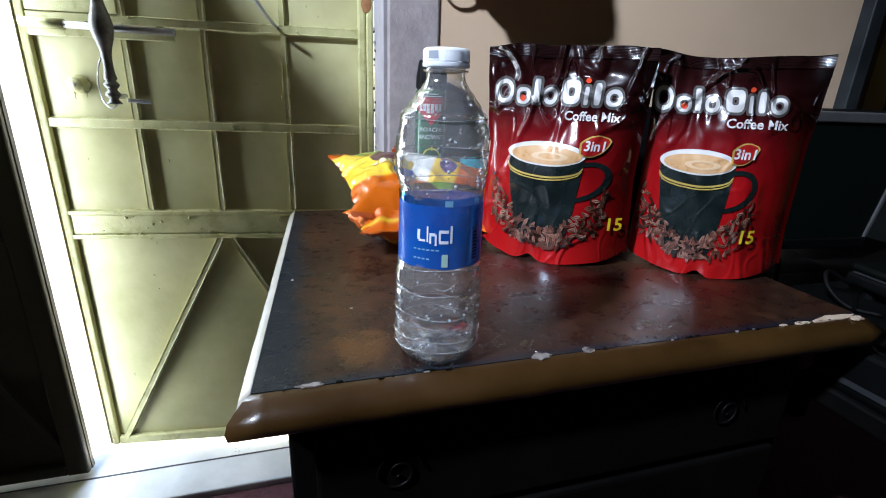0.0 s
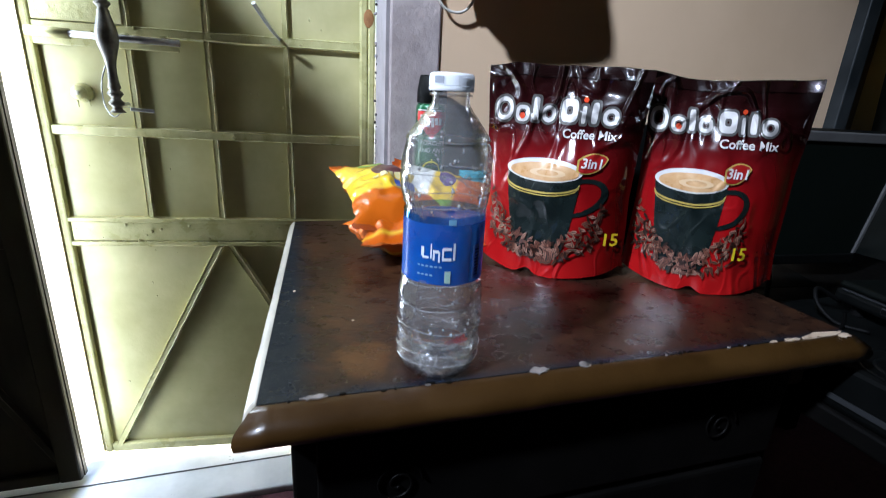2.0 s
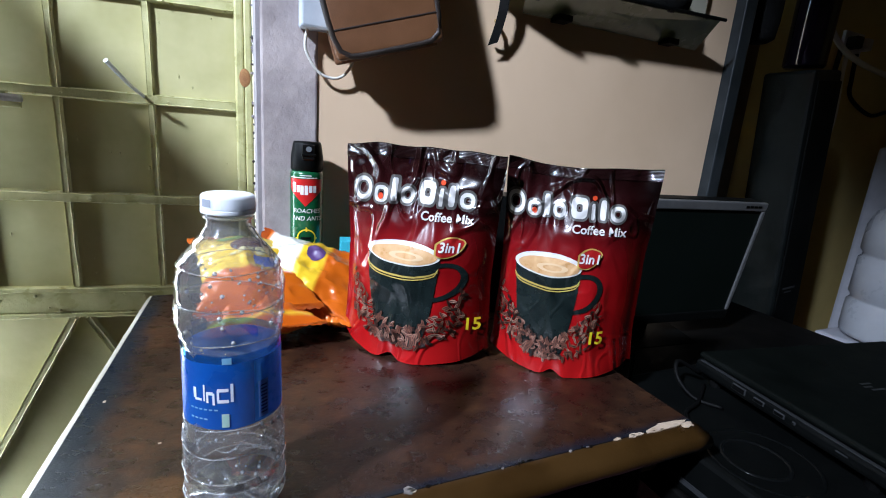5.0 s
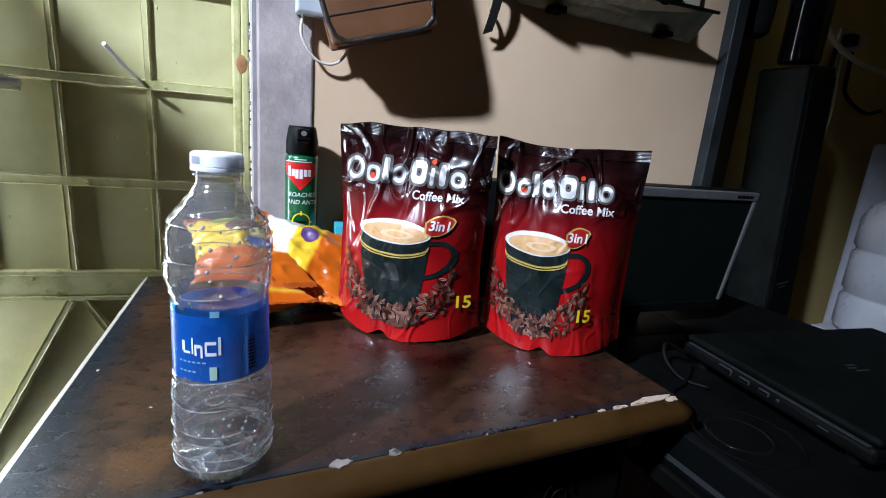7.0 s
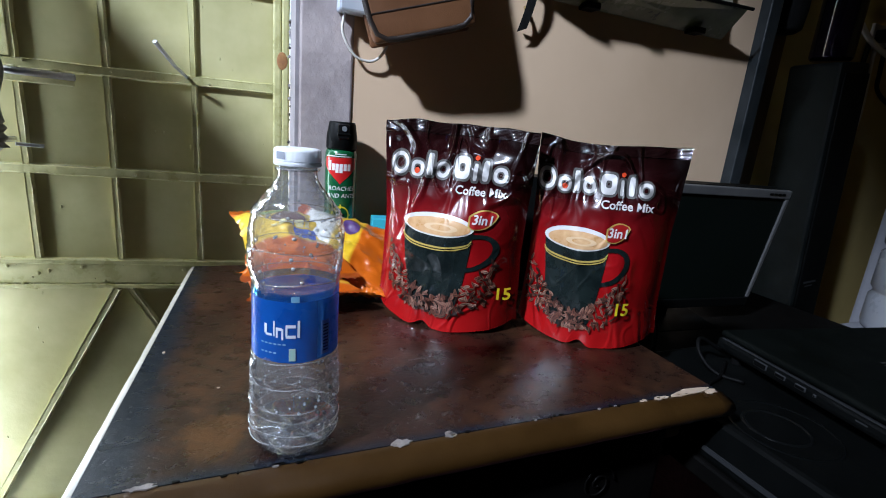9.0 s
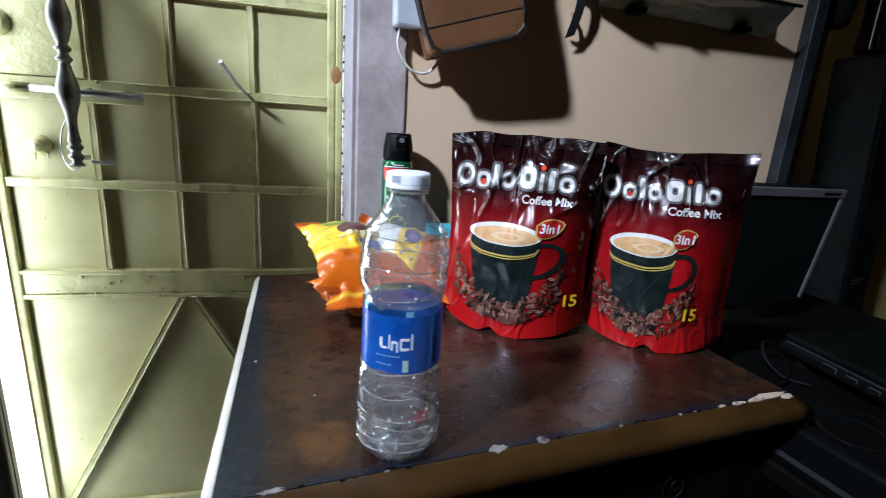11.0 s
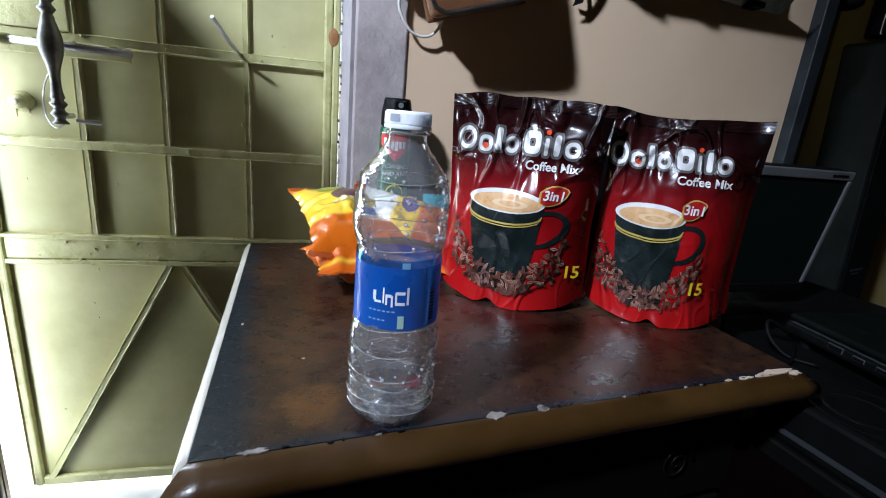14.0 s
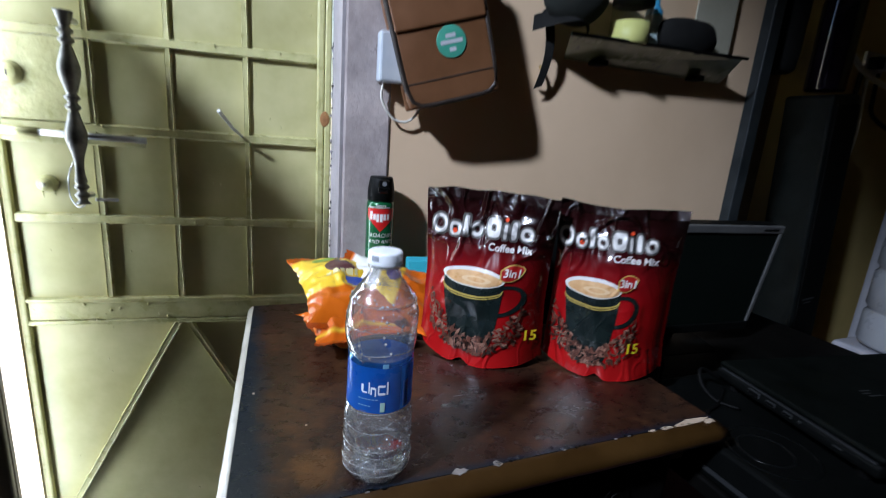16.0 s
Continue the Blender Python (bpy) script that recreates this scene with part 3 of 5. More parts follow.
    cyl = part("lock_boss", closed_lathe([(0.0205, 0), (0.0205, 0.003), (0.0165, 0.005), (0.0155, 0.009), (0.013, 0.0105)], 26), M_BAR, d, "round lock cylinder collar", True)
    cyl.matrix_basis = pose(-0.411, DOOR - 0.0105, 1.130, 90)
    part("key_slot", box(-0.0011, 0.0011, -0.0055, 0.0045, 0.0100, 0.0110), M_LEATHER_D, cyl)
    part("nail", tube([(-0.0365, DOOR - 0.008, 1.047), (-0.047, DOOR - 0.040, 1.062), (-0.063, DOOR - 0.085, 1.0925)], [0.0028, 0.0032, 0.0036], 8), M_STEEL, d, "bent steel nail")
    return d


def second_leaf():
    d = thing("door_2", (0, 0, 0), "second metal door leaf, its shade painted in as dark olive", "door", "", "structure")
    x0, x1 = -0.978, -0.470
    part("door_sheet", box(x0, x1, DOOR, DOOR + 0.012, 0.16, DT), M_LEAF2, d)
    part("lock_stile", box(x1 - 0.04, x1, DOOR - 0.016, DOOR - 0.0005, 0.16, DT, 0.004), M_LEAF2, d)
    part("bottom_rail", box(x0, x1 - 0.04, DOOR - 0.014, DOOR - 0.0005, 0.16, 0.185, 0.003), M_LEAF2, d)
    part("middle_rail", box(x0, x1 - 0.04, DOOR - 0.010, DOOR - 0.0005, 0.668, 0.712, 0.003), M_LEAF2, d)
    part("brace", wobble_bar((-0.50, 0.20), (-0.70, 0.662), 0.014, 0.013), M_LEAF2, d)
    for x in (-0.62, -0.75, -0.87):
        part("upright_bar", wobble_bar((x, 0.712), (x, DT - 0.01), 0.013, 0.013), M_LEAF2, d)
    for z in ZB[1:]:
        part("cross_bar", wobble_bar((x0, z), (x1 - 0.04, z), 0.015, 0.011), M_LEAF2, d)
    return d


metal_door()
second_leaf()
fr = thing("door_frame", (0, 0, 0), "olive-cream painted steel door frame with flaking edge", "door frame", "", "structure")
part("jamb", box(0.1345, 0.1465, 0.934, 1.02, FLOOR + 0.016, 2.2, 0.002), M_BAR, fr)
rng = random.Random(9)
for k in range(70):
    z = rng.uniform(0.7, 1.45)
    bm = bmesh.new()
    bmesh.ops.create_icosphere(bm, subdivisions=1, radius=rng.uniform(0.0012, 0.0035))
    bm.transform(Matrix.Translation((0.1335 + rng.uniform(-0.0015, 0.001), 0.929 + rng.uniform(-0.01, 0.003), z)))
    part("mortar_crumb", bm, M_REVEAL if k % 2 else M_LEATHER_D, fr)


# ---- cabinet under the table top ----
def side_cabinet():
    c = thing("side_cabinet", (0, 0, 0), "dark wooden side cabinet with worn brown top", "cabinet")
    part("tabletop", prism([(-0.044, 0.294), (0.535, 0.294), (0.535, 0.80), (-0.020, 0.80)], TOP - 0.028, TOP), M_TOP, c, "brown figured top worn to blue-black at the rim")

    def nose(a, b, out, name, mat):
        prof = [(0.0, 0.0), (0.006, -0.0005), (0.010, -0.003), (0.0125, -0.004), (0.0185, -0.008), (0.021, -0.014), (0.0195, -0.021), (0.014, -0.026), (0.004, -0.028), (0.0, -0.028)]
        bm = bmesh.new()
        A, B = Vector((*a, TOP - 0.0005)), Vector((*b, TOP - 0.0005))
        n = 60
        rings = []
        for i in range(n + 1):
            p = A.lerp(B, i / n)
            e = 1 + 0.05 * noise.noise(p * 35)
            rings.append([bm.verts.new(p + Vector((out[0] * y * e + (out[2] * y if i == 0 else out[3] * y if i == n else 0), out[1] * y * e + (out[4] * y if i == 0 else out[5] * y if i == n else 0), z))) for y, z in prof])
        for q, r in zip(rings, rings[1:]):
            for k in range(len(prof) - 1):
                bm.faces.new((q[k], q[k + 1], r[k + 1], r[k]))
        bm.faces.new(rings[0])
        bm.faces.new(rings[-1])
        return part(name, bm, mat, c, smooth=True)

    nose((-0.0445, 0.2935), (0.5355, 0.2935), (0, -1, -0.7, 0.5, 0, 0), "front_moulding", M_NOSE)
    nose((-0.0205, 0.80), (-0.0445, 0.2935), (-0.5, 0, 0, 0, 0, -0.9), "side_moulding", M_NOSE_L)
    part("body", box(-0.024, 0.505, 0.315, 0.80, FLOOR + 0.04, TOP - 0.029, 0.003), M_BLACKWOOD, c)
    part("corner_block", box(0.5055, 0.532, 0.318, 0.372, 0.672, TOP - 0.029, 0.004), surface("bare_tan_block", (0.10, 0.075, 0.035), (0.17, 0.13, 0.065), 30, 0.7, bump=0.3), c, "rough bare wooden block under the top")
    part("plinth", box(-0.015, 0.495, 0.33, 0.79, FLOOR, FLOOR + 0.04), M_BLACKWOOD, c)
    for z0, z1 in ((0.60, 0.705), (0.42, 0.59), (0.20, 0.41)):
        dr = part("drawer", box(-0.005, 0.487, 0.302, 0.3145, z0, z1, 0.004), M_BLACKWOOD, c)
        for x in (0.06, 0.40):
            part("carved_scroll", tube(smooth_path([(x + 0.022 * (1 - k / 22) * math.cos(k * 0.6), 0.300, (z0 + z1) / 2 + 0.022 * (1 - k / 22) * math.sin(k * 0.6)) for k in range(20)], 2), 0.0012, 6), M_BLACKWOOD, dr, smooth=True)
    rng = random.Random(11)

    def chip(name, cx, cy, w, h, mat, z=TOP + 0.0006, n=14):
        bm = bmesh.new()
        pts = [(cx + math.cos(k * 2 * math.pi / n) * w / 2 * rng.uniform(0.6, 1.1), cy + math.sin(k * 2 * math.pi / n) * h / 2 * rng.uniform(0.55, 1.15)) for k in range(n)]
        return part(name, prism(pts, z - 0.0008, z + 0.0003), mat, c)

    chip("bare_chip", 0.500, 0.2945, 0.062, 0.012, M_CHIP)
    chip("bare_chip", 0.455, 0.293, 0.022, 0.005, M_CHIP)
    chip("bare_chip", 0.432, 0.2935, 0.010, 0.004, M_CHIP)
    chip("bare_chip", 0.523, 0.290, 0.02, 0.009, M_CHIP)
    chip("lacquer_flake", 0.175, 0.2935, 0.020, 0.010, M_GREY_CHIP)
    chip("lacquer_flake", 0.218, 0.294, 0.012, 0.008, M_GREY_CHIP)
    chip("bare_chip", 0.221, 0.292, 0.006, 0.003, M_CHIP)
    chip("lacquer_flake", -0.004, 0.2945, 0.022, 0.005, M_GREY_CHIP)
    chip("pale_speck", -0.020, 0.494, 0.0035, 0.0035, M_CHIP, n=8)
    chip("pale_speck", 0.035, 0.412, 0.003, 0.002, M_CHIP, n=8)
    for k in range(26):
        chip("edge_nick", rng.uniform(-0.03, 0.5), 0.2938 + rng.uniform(-0.002, 0.001), rng.uniform(0.002, 0.007), rng.uniform(0.001, 0.003), rng.choice((M_GREY_CHIP, M_BLACKWOOD)), n=8)
    return c


side_cabinet()


# ---- water bottle ----
BX, BY = 0.0950, 0.3250


def lift(z):
    """Height on the bottle for a height along the straight pattern that label and foot are laid out on."""
    return z * 0.081 / 0.0725 if z < 0.0725 else 0.081 + (z - 0.0725) * 0.050 / 0.0555 if z < 0.128 else 0.131 + (z - 0.128) * 0.947


def bottle_radius(z):
    """Outer radius at pattern height z above the base."""
    z = lift(z)
    pts = [(0.0, 0.0205), (0.003, 0.0268), (0.008, 0.0312), (0.014, 0.0332), (0.021, 0.0338), (0.029, 0.0333), (0.0335, 0.0322), (0.038, 0.0331), (0.046, 0.0337), (0.054, 0.0335), (0.060, 0.0324), (0.0635, 0.0331), (0.070, 0.0326), (0.076, 0.0314), (0.081, 0.0307),
           (0.130, 0.0304), (0.135, 0.0306), (0.140, 0.0316), (0.146, 0.0329), (0.152, 0.0334), (0.1575, 0.0334), (0.1595, 0.0325), (0.162, 0.0332), (0.169, 0.0329), (0.176, 0.0316), (0.181, 0.0302), (0.183, 0.0307), (0.1845, 0.0300),
           (0.190, 0.0258), (0.197, 0.0205), (0.203, 0.0160), (0.207, 0.0136), (0.210, 0.0132), (0.216, 0.0132)]
    for (a, r), (b, s) in zip(pts, pts[1:]):
        if a <= z <= b:
            t = (z - a) / (b - a)
            t = t * t * (3 - 2 * t) * 0.5 + t * 0.5
            return r + (s - r) * t
    return pts[-1][1]


def water_bottle():
    b = thing("water_bottle", (BX, BY, TOP), "clear plastic water bottle with blue label and white cap", "bottle", turn=0)

    def pet(a, z, r):
        foot = 0.10 * math.exp(-(z / 0.009) ** 2) * math.cos(5 * a)
        dent = 0.0011 * noise.noise(Vector((math.cos(a) * 2.2, math.sin(a) * 2.2, z * 38))) * (1 if z < 0.2 else 0)
        rib = 0.0006 * math.cos(3 * a + z * 150) * (1 if 0.13 < z < 0.18 else 0)
        crease = 0.0012 * (0.3 - abs(noise.noise(Vector((math.cos(a) * 3.1 + 4, math.sin(a) * 3.1, z * 70))))) * (1 if z < 0.072 else 0.4 if 0.138 < z < 0.2 else 0)
        return r * (1 - foot * 0.5) + dent + rib + crease

    zs = [0.0005 + 0.2165 * k / 150 for k in range(151)]
    body = part("body", lathe([(0.008, 0.008), (0.014, 0.005), *((bottle_radius(z), z) for z in zs)], 56, None, pet), M_PET, b, "clear rippled plastic", True)
    part("water_film", closed_lathe([(0.029, 0.002), (0.0315, 0.008), (0.0322, 0.0135)], 40), M_WATER, b, "a little clear water at the base", True)
    rngb = random.Random(2)
    bm = bmesh.new()
    for k in range(190):
        z = rngb.uniform(0.128, 0.186) if k < 110 else rngb.uniform(0.03, 0.07)
        a = rngb.uniform(0, 2 * math.pi)
        r = bottle_radius(z) - 0.0006
        s = rngb.choice((0.0006, 0.0008, 0.0011, 0.0016))
        q = bmesh.new()
        bmesh.ops.create_icosphere(q, subdivisions=1, radius=s)
        q.transform(Matrix.Translation((r * math.cos(a), r * math.sin(a), z)))
        join(bm, q)
    drops = part("droplets", bm, M_DROP, b, "small water drops on the inner wall", True)
    drops["kind"] = "stuff"
    # moulded ridges and the crinkles of the thin wall, whitened to stand for highlights
    for z in (0.0125, 0.0205, 0.0300, 0.0375, 0.0540, 0.0705, 0.1345, 0.1580, 0.1825):
        r = bottle_radius(z)
        pts = [((r + 0.0002) * math.cos(k * math.pi / 24), (r + 0.0002) * math.sin(k * math.pi / 24), z + 0.0008 * math.sin(k * math.pi / 8 + z * 90)) for k in range(49)]
        part("moulded_ridge", tube(pts, 0.00045, 5), M_RIDGE, b, "", True)
    for k in range(11):
        a0, z0, da, dz = rngb.uniform(0, 6.28), rngb.uniform(0.006, 0.06), rngb.uniform(0.5, 1.4), rngb.uniform(-0.006, 0.006)
        pts = []
        for i in range(9):
            t = i / 8
            z = min(0.07, max(0.004, z0 + dz * t + 0.0025 * math.sin(t * 5 + k)))
            pts.append(((bottle_radius(z) - 0.0004) * math.cos(a0 + da * t), (bottle_radius(z) - 0.0004) * math.sin(a0 + da * t), z))
        part("wall_crinkle", tube(pts, [0.0001 + 0.0006 * math.sin(math.pi * i / 8) * (0.4 + 0.6 * (k % 3 == 0)) for i in range(9)], 5), M_RIDGE, b, "", True)
    for k in range(5):
        a = 2 * math.pi * (k + 0.5) / 5
        part("base_rib", tube([(r * math.cos(a), r * math.sin(a), z) for r, z in ((0.006, 0.007), (0.014, 0.0045), (0.022, 0.003), (0.028, 0.006), (0.0315, 0.013))], [0.0010, 0.0016, 0.0023, 0.0020, 0.0008], 8), M_RIDGE, b, "", True)
    # cap
    cap = part("cap", closed_lathe([(0.0157, 0.2172), (0.0160, 0.2177), (0.0160, 0.2197), (0.0154, 0.2199), (0.0154, 0.2204), (0.0159, 0.2208), (0.0157, 0.2277), (0.0151, 0.2289), (0.0140, 0.2295)], 96,
               squash=lambda a, z, r: r * (1 + (0.002 * math.cos(60 * a) if 0.2207 < z < 0.2280 else 0))), M_CAPWHITE, b, "milky white ribbed screw cap")
    part("date_print", sheet(lambda u, v: Vector((0.0163 * math.cos(radians(208 + 26 * u)), 0.0163 * math.sin(radians(208 + 26 * u)), 0.2220 + 0.005 * v)), 6, 2), plain("cap_ink", (0.3, 0.32, 0.36), 0.6), cap)
    part("neck_ring", closed_lathe([(0.0134, 0.2135), (0.0152, 0.2140), (0.0152, 0.2152), (0.0134, 0.2156)], 40), M_PET, b, "", True)

    # label: a band of blue film
    def band(a0, a1, z0, z1, off, n=24, wave=0.0):
        return sheet(lambda u, v: Vector(((bottle_radius(z0 + (z1 - z0) * v) + off) * math.cos(radians(a0 + (a1 - a0) * u)), (bottle_radius(z0 + (z1 - z0) * v) + off) * math.sin(radians(a0 + (a1 - a0) * u)), z0 + (z1 - z0) * v + wave * math.sin(u * 40))), n, 6)

    deep = surface("deep_blue_label_film", (0.0015, 0.055, 0.31), (0.003, 0.115, 0.50), 22, 0.3, bump=0.12, bump_scale=60, coat=0.2, spec=0.3)
    deep_n = deep.node_tree.nodes["Principled BSDF"]
    deep_n.inputs["Alpha"].default_value = 0.80
    def let_through(m, colour, share):
        nodes, links = m.node_tree.nodes, m.node_tree.links
        tr, mx = nodes.new("ShaderNodeBsdfTranslucent"), nodes.new("ShaderNodeMixShader")
        tr.inputs[0].default_value = (*colour, 1)
        mx.inputs[0].default_value = share
        links.new(nodes["Principled BSDF"].outputs[0], mx.inputs[1])
        links.new(tr.outputs[0], mx.inputs[2])
        links.new(mx.outputs[0], nodes["Material Output"].inputs[0])
        return m

    let_through(deep, (0.004, 0.19, 0.66), 0.25)
    light = clear("pale_blue_label_film", (0.22, 0.58, 0.92), 0.10, bump=0.1)
    lab = part("label", band(0, 360, 0.0725, 0.1225, 0.0005, 72, 0.0002), deep, b, "blue printed film label", True)
    part("label_upper_band", band(0, 360, 0.1226, 0.1285, 0.0006, 72, 0.0002), light, lab, "translucent pale blue film", True)
    white = plain("label_white_print", (0.62, 0.70, 0.78), 0.45)
    pale = plain("label_pale_print", (0.16, 0.36, 0.52), 0.45)
    # plain strokes stand in for the maker's name, running round the front
    base = 243
    for a0, a1, z0, z1 in ((0, 3, 0.094, 0.108), (5, 17, 0.0935, 0.096), (15, 17.5, 0.095, 0.1035), (5, 17, 0.102, 0.1045), (20, 22.5, 0.092, 0.101), (22, 28, 0.0995, 0.102), (27, 29.5, 0.0935, 0.102), (31, 33, 0.0945, 0.107), (35, 44, 0.0945, 0.0965), (42, 46, 0.096, 0.104)):
        part("name_stroke", band(base + 27 - a1, base + 27 - a0, z0, z1, 0.0010, 4), white, lab)
    for k, (z, n) in enumerate(((0.0875, 6), (0.080, 4))):
        for i in range(n):
            part("small_print_bar", band(base - 24 + i * 6, base - 20 + i * 6, z, z + 0.0012, 0.0010, 2), pale, lab)
    part("recycling_patch", band(base + 14, base + 22, 0.0745, 0.085, 0.0010, 4), plain("label_pale_green", (0.34, 0.52, 0.45), 0.5), lab)
    part("pale_side_panel", band(base + 50, base + 96, 0.074, 0.1222, 0.0008, 14), let_through(surface("mottled_blue_print", (0.012, 0.13, 0.48), (0.08, 0.30, 0.66), 160, 0.3, coat=0.5), (0.10, 0.40, 0.90), 0.5), lab, "lighter mottled blue panel", True)
    bar = part("barcode_patch", band(base + 55, base + 68, 0.076, 0.105, 0.0010, 6), let_through(plain("label_patch", (0.40, 0.55, 0.72), 0.5), (0.45, 0.65, 0.90), 0.5), lab, "pale barcode panel")
    for k in range(9):
        part("barcode_bar", band(base + 57.5, base + 66, 0.079 + k * 0.0027, 0.0801 + k * 0.0027, 0.0014, 3), plain("label_ink", (0.01, 0.03, 0.16), 0.5), bar)
    part("letter_print", band(base + 16, base + 26, 0.1225, 0.1272, 0.0010, 4), pale, lab)
    # lay the pattern heights onto the bottle
    for ob in b.children_recursive:
        for v in ob.data.vertices:
            v.co.z = lift(v.co.z)
    return b


water_bottle()


# ---- coffee pouches ----
RED = [(0.0, (0.36, 0.006, 0.007)), (0.12, (0.34, 0.006, 0.007)), (0.45, (0.26, 0.004, 0.006)), (0.61, (0.15, 0.004, 0.006)), (0.72, (0.028, 0.003, 0.004)), (1.0, (0.010, 0.003, 0.003))]
# the dark side tone is the pouch's right-hand shade, put into the film colour
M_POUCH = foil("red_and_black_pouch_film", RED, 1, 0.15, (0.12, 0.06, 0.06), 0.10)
M_SEAL = foil("black_seal_film", [(0, (0.010, 0.003, 0.003)), (1, (0.012, 0.003, 0.003))], 1, 0.15, None, 0.3)
M_MUG = surface("print_mug_black", (0.004, 0.007, 0.007), (0.008, 0.014, 0.013), 30, 0.25, coat=0.6)
M_PWHITE = plain("print_white", (0.62, 0.60, 0.58), 0.3, 0, 0.6)
M_PGREY = plain("print_silver_grey", (0.10, 0.095, 0.09), 0.3, 0.2, 0.6)
M_PCOFFEE = surface("print_coffee", (0.50, 0.26, 0.10), (0.66, 0.42, 0.22), 60, 0.3, coat=0.6)
M_PCREAM = plain("print_cream", (0.66, 0.46, 0.27), 0.3, 0, 0.6)
M_PGOLD = plain("print_gold", (0.55, 0.40, 0.10), 0.3, 0.3, 0.6)
M_PRED = plain("print_red", (0.32, 0.01, 0.01), 0.3, 0, 0.6)
M_PORANGE = plain("print_red_orange", (0.62, 0.06, 0.02), 0.3, 0, 0.6)
M_PYELLOW = plain("print_yellow", (0.68, 0.50, 0.02), 0.3, 0, 0.6)
M_BEAN = surface("print_bean_brown", (0.075, 0.022, 0.014), (0.20, 0.07, 0.045), 160, 0.32, coat=0.6)
M_BEAN_D = plain("print_bean_shadow", (0.018, 0.006, 0.004), 0.35, 0, 0.6)
M_BEAN_L = surface("print_bean_light", (0.26, 0.11, 0.075), (0.42, 0.23, 0.17), 160, 0.3, coat=0.6)

for film in (M_POUCH, M_SEAL, M_MUG, M_PWHITE, M_PGREY, M_PCOFFEE, M_PCREAM, M_PGOLD, M_PRED, M_PORANGE, M_PYELLOW, M_BEAN, M_BEAN_D, M_BEAN_L):
    crinkle(film)


def coffee_pouch(at, turn, w, h, seed, label, title_u, art_u, art_k):
    p = thing("coffee_pouch", at, label, "coffee pouch", "coffee pouches on the cabinet", turn=turn)

    def front(u, v, off=0.0):
        s = max(0.0, math.sin(math.pi * min(1, max(0, (u - 0.03) / 0.94)))) ** 0.75
        f = 1 + 0.30 * (1 - max(0.0, v) / 0.3) ** 1.5 if v < 0.3 else max(0, math.cos((v - 0.3) / 0.58 * math.pi / 2)) if v < 0.88 else 0
        q = Vector((u * 5.3 + seed * 7.1, v * 5.0, seed))
        r = Vector((u * 8 + v * 3.4 + seed * 3, v * 6.2 - u * 2.8, seed + 5))
        folds = 0.0042 * noise.noise(q) + (0.0010 + 0.0045 * max(0, v - 0.5) / 0.5) * (0.25 - abs(noise.noise(r)))
        top = 0.006 * math.sin(u * math.pi * (2.2 if seed == 1 else 3.4) + seed) * max(0, v - 0.55) / 0.45
        depth = 0.036 * s * f - 0.006 * math.exp(-((u - 0.34 - 0.05 * seed) / 0.06) ** 2) * max(0, 1 - v / 0.14) + folds * (0.35 + min(1, 6 * min(u, 1 - u))) + top
        dip = (0.0055 * noise.noise(Vector((u * 4.2, seed * 3.3, 0.4))) - (0.006 * math.sin(math.pi * u) if seed == 2 else 0.0)) * max(0, (v - 0.7) / 0.3)
        notch = math.exp(-((u - 0.34 - 0.05 * seed) / 0.05) ** 2)
        sag = (0.016 * (1 - max(0.0, math.sin(math.pi * min(1.0, u * 1.04))) ** 0.55) + 0.007 * notch) * max(0, 1 - v / 0.15) ** 1.3
        x = (u - 0.5) * w * (1 - 0.05 * math.sin(math.pi * min(1, v * 1.1)) + 0.012 * noise.noise(Vector((u, v * 6, seed))))
        return Vector((x, -depth - off, max(0.0006, v * h + dip + sag)))

    def back(u, v):
        q = front(u, v)
        s = max(0, math.sin(math.pi * u)) ** 0.8
        f = max(0, math.cos(v / 0.88 * math.pi / 2)) if v < 0.88 else 0
        return Vector((q.x, (0.026 * s * f + 0.0012) if v < 0.88 and 0.03 < u < 0.97 else q.y + 0.0012, q.z))

    bm = sheet(front, 60, 76, None, True)
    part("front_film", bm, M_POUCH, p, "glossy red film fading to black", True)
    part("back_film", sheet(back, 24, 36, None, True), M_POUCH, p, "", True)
    part("base_gusset", sheet(lambda u, v: front(u, 0).lerp(back(u, 0), v) + Vector((0, 0, 0.0004)), 40, 4), M_PRED, p)
    part("top_seal", sheet(lambda u, v: front(u, 0.945 + 0.05 * v, 0.0008 + 0.0006 * math.sin(v * math.pi * 8) ** 2), 50, 24), M_SEAL, p, "ribbed black heat seal", True)

    def patch(name, f, nu, nv, mat, layer, lab="", parent=None):
        return part(name, sheet(lambda a, b: front(*f(a, b), 0.0007 * layer), nu, nv), mat, parent or p, lab, True)

    def disc(name, cu, cv, ru, rv, mat, layer, hole=0.0, power=2.0, parent=None, n=26, tilt=0.0):
        def f(a, b):
            t = 2 * math.pi * a
            c, s = math.cos(t), math.sin(t)
            k = (hole + (1 - hole) * b) / (abs(c) ** power + abs(s) ** power) ** (1 / power)
            du, dv = c * k * ru, s * k * rv
            return (cu + du, cv + dv + du * tilt)
        return patch(name, f, max(n, 36), 6, mat, layer, parent=parent)

    # plain rounded blocks and rings stand in for the maker's name
    du = title_u
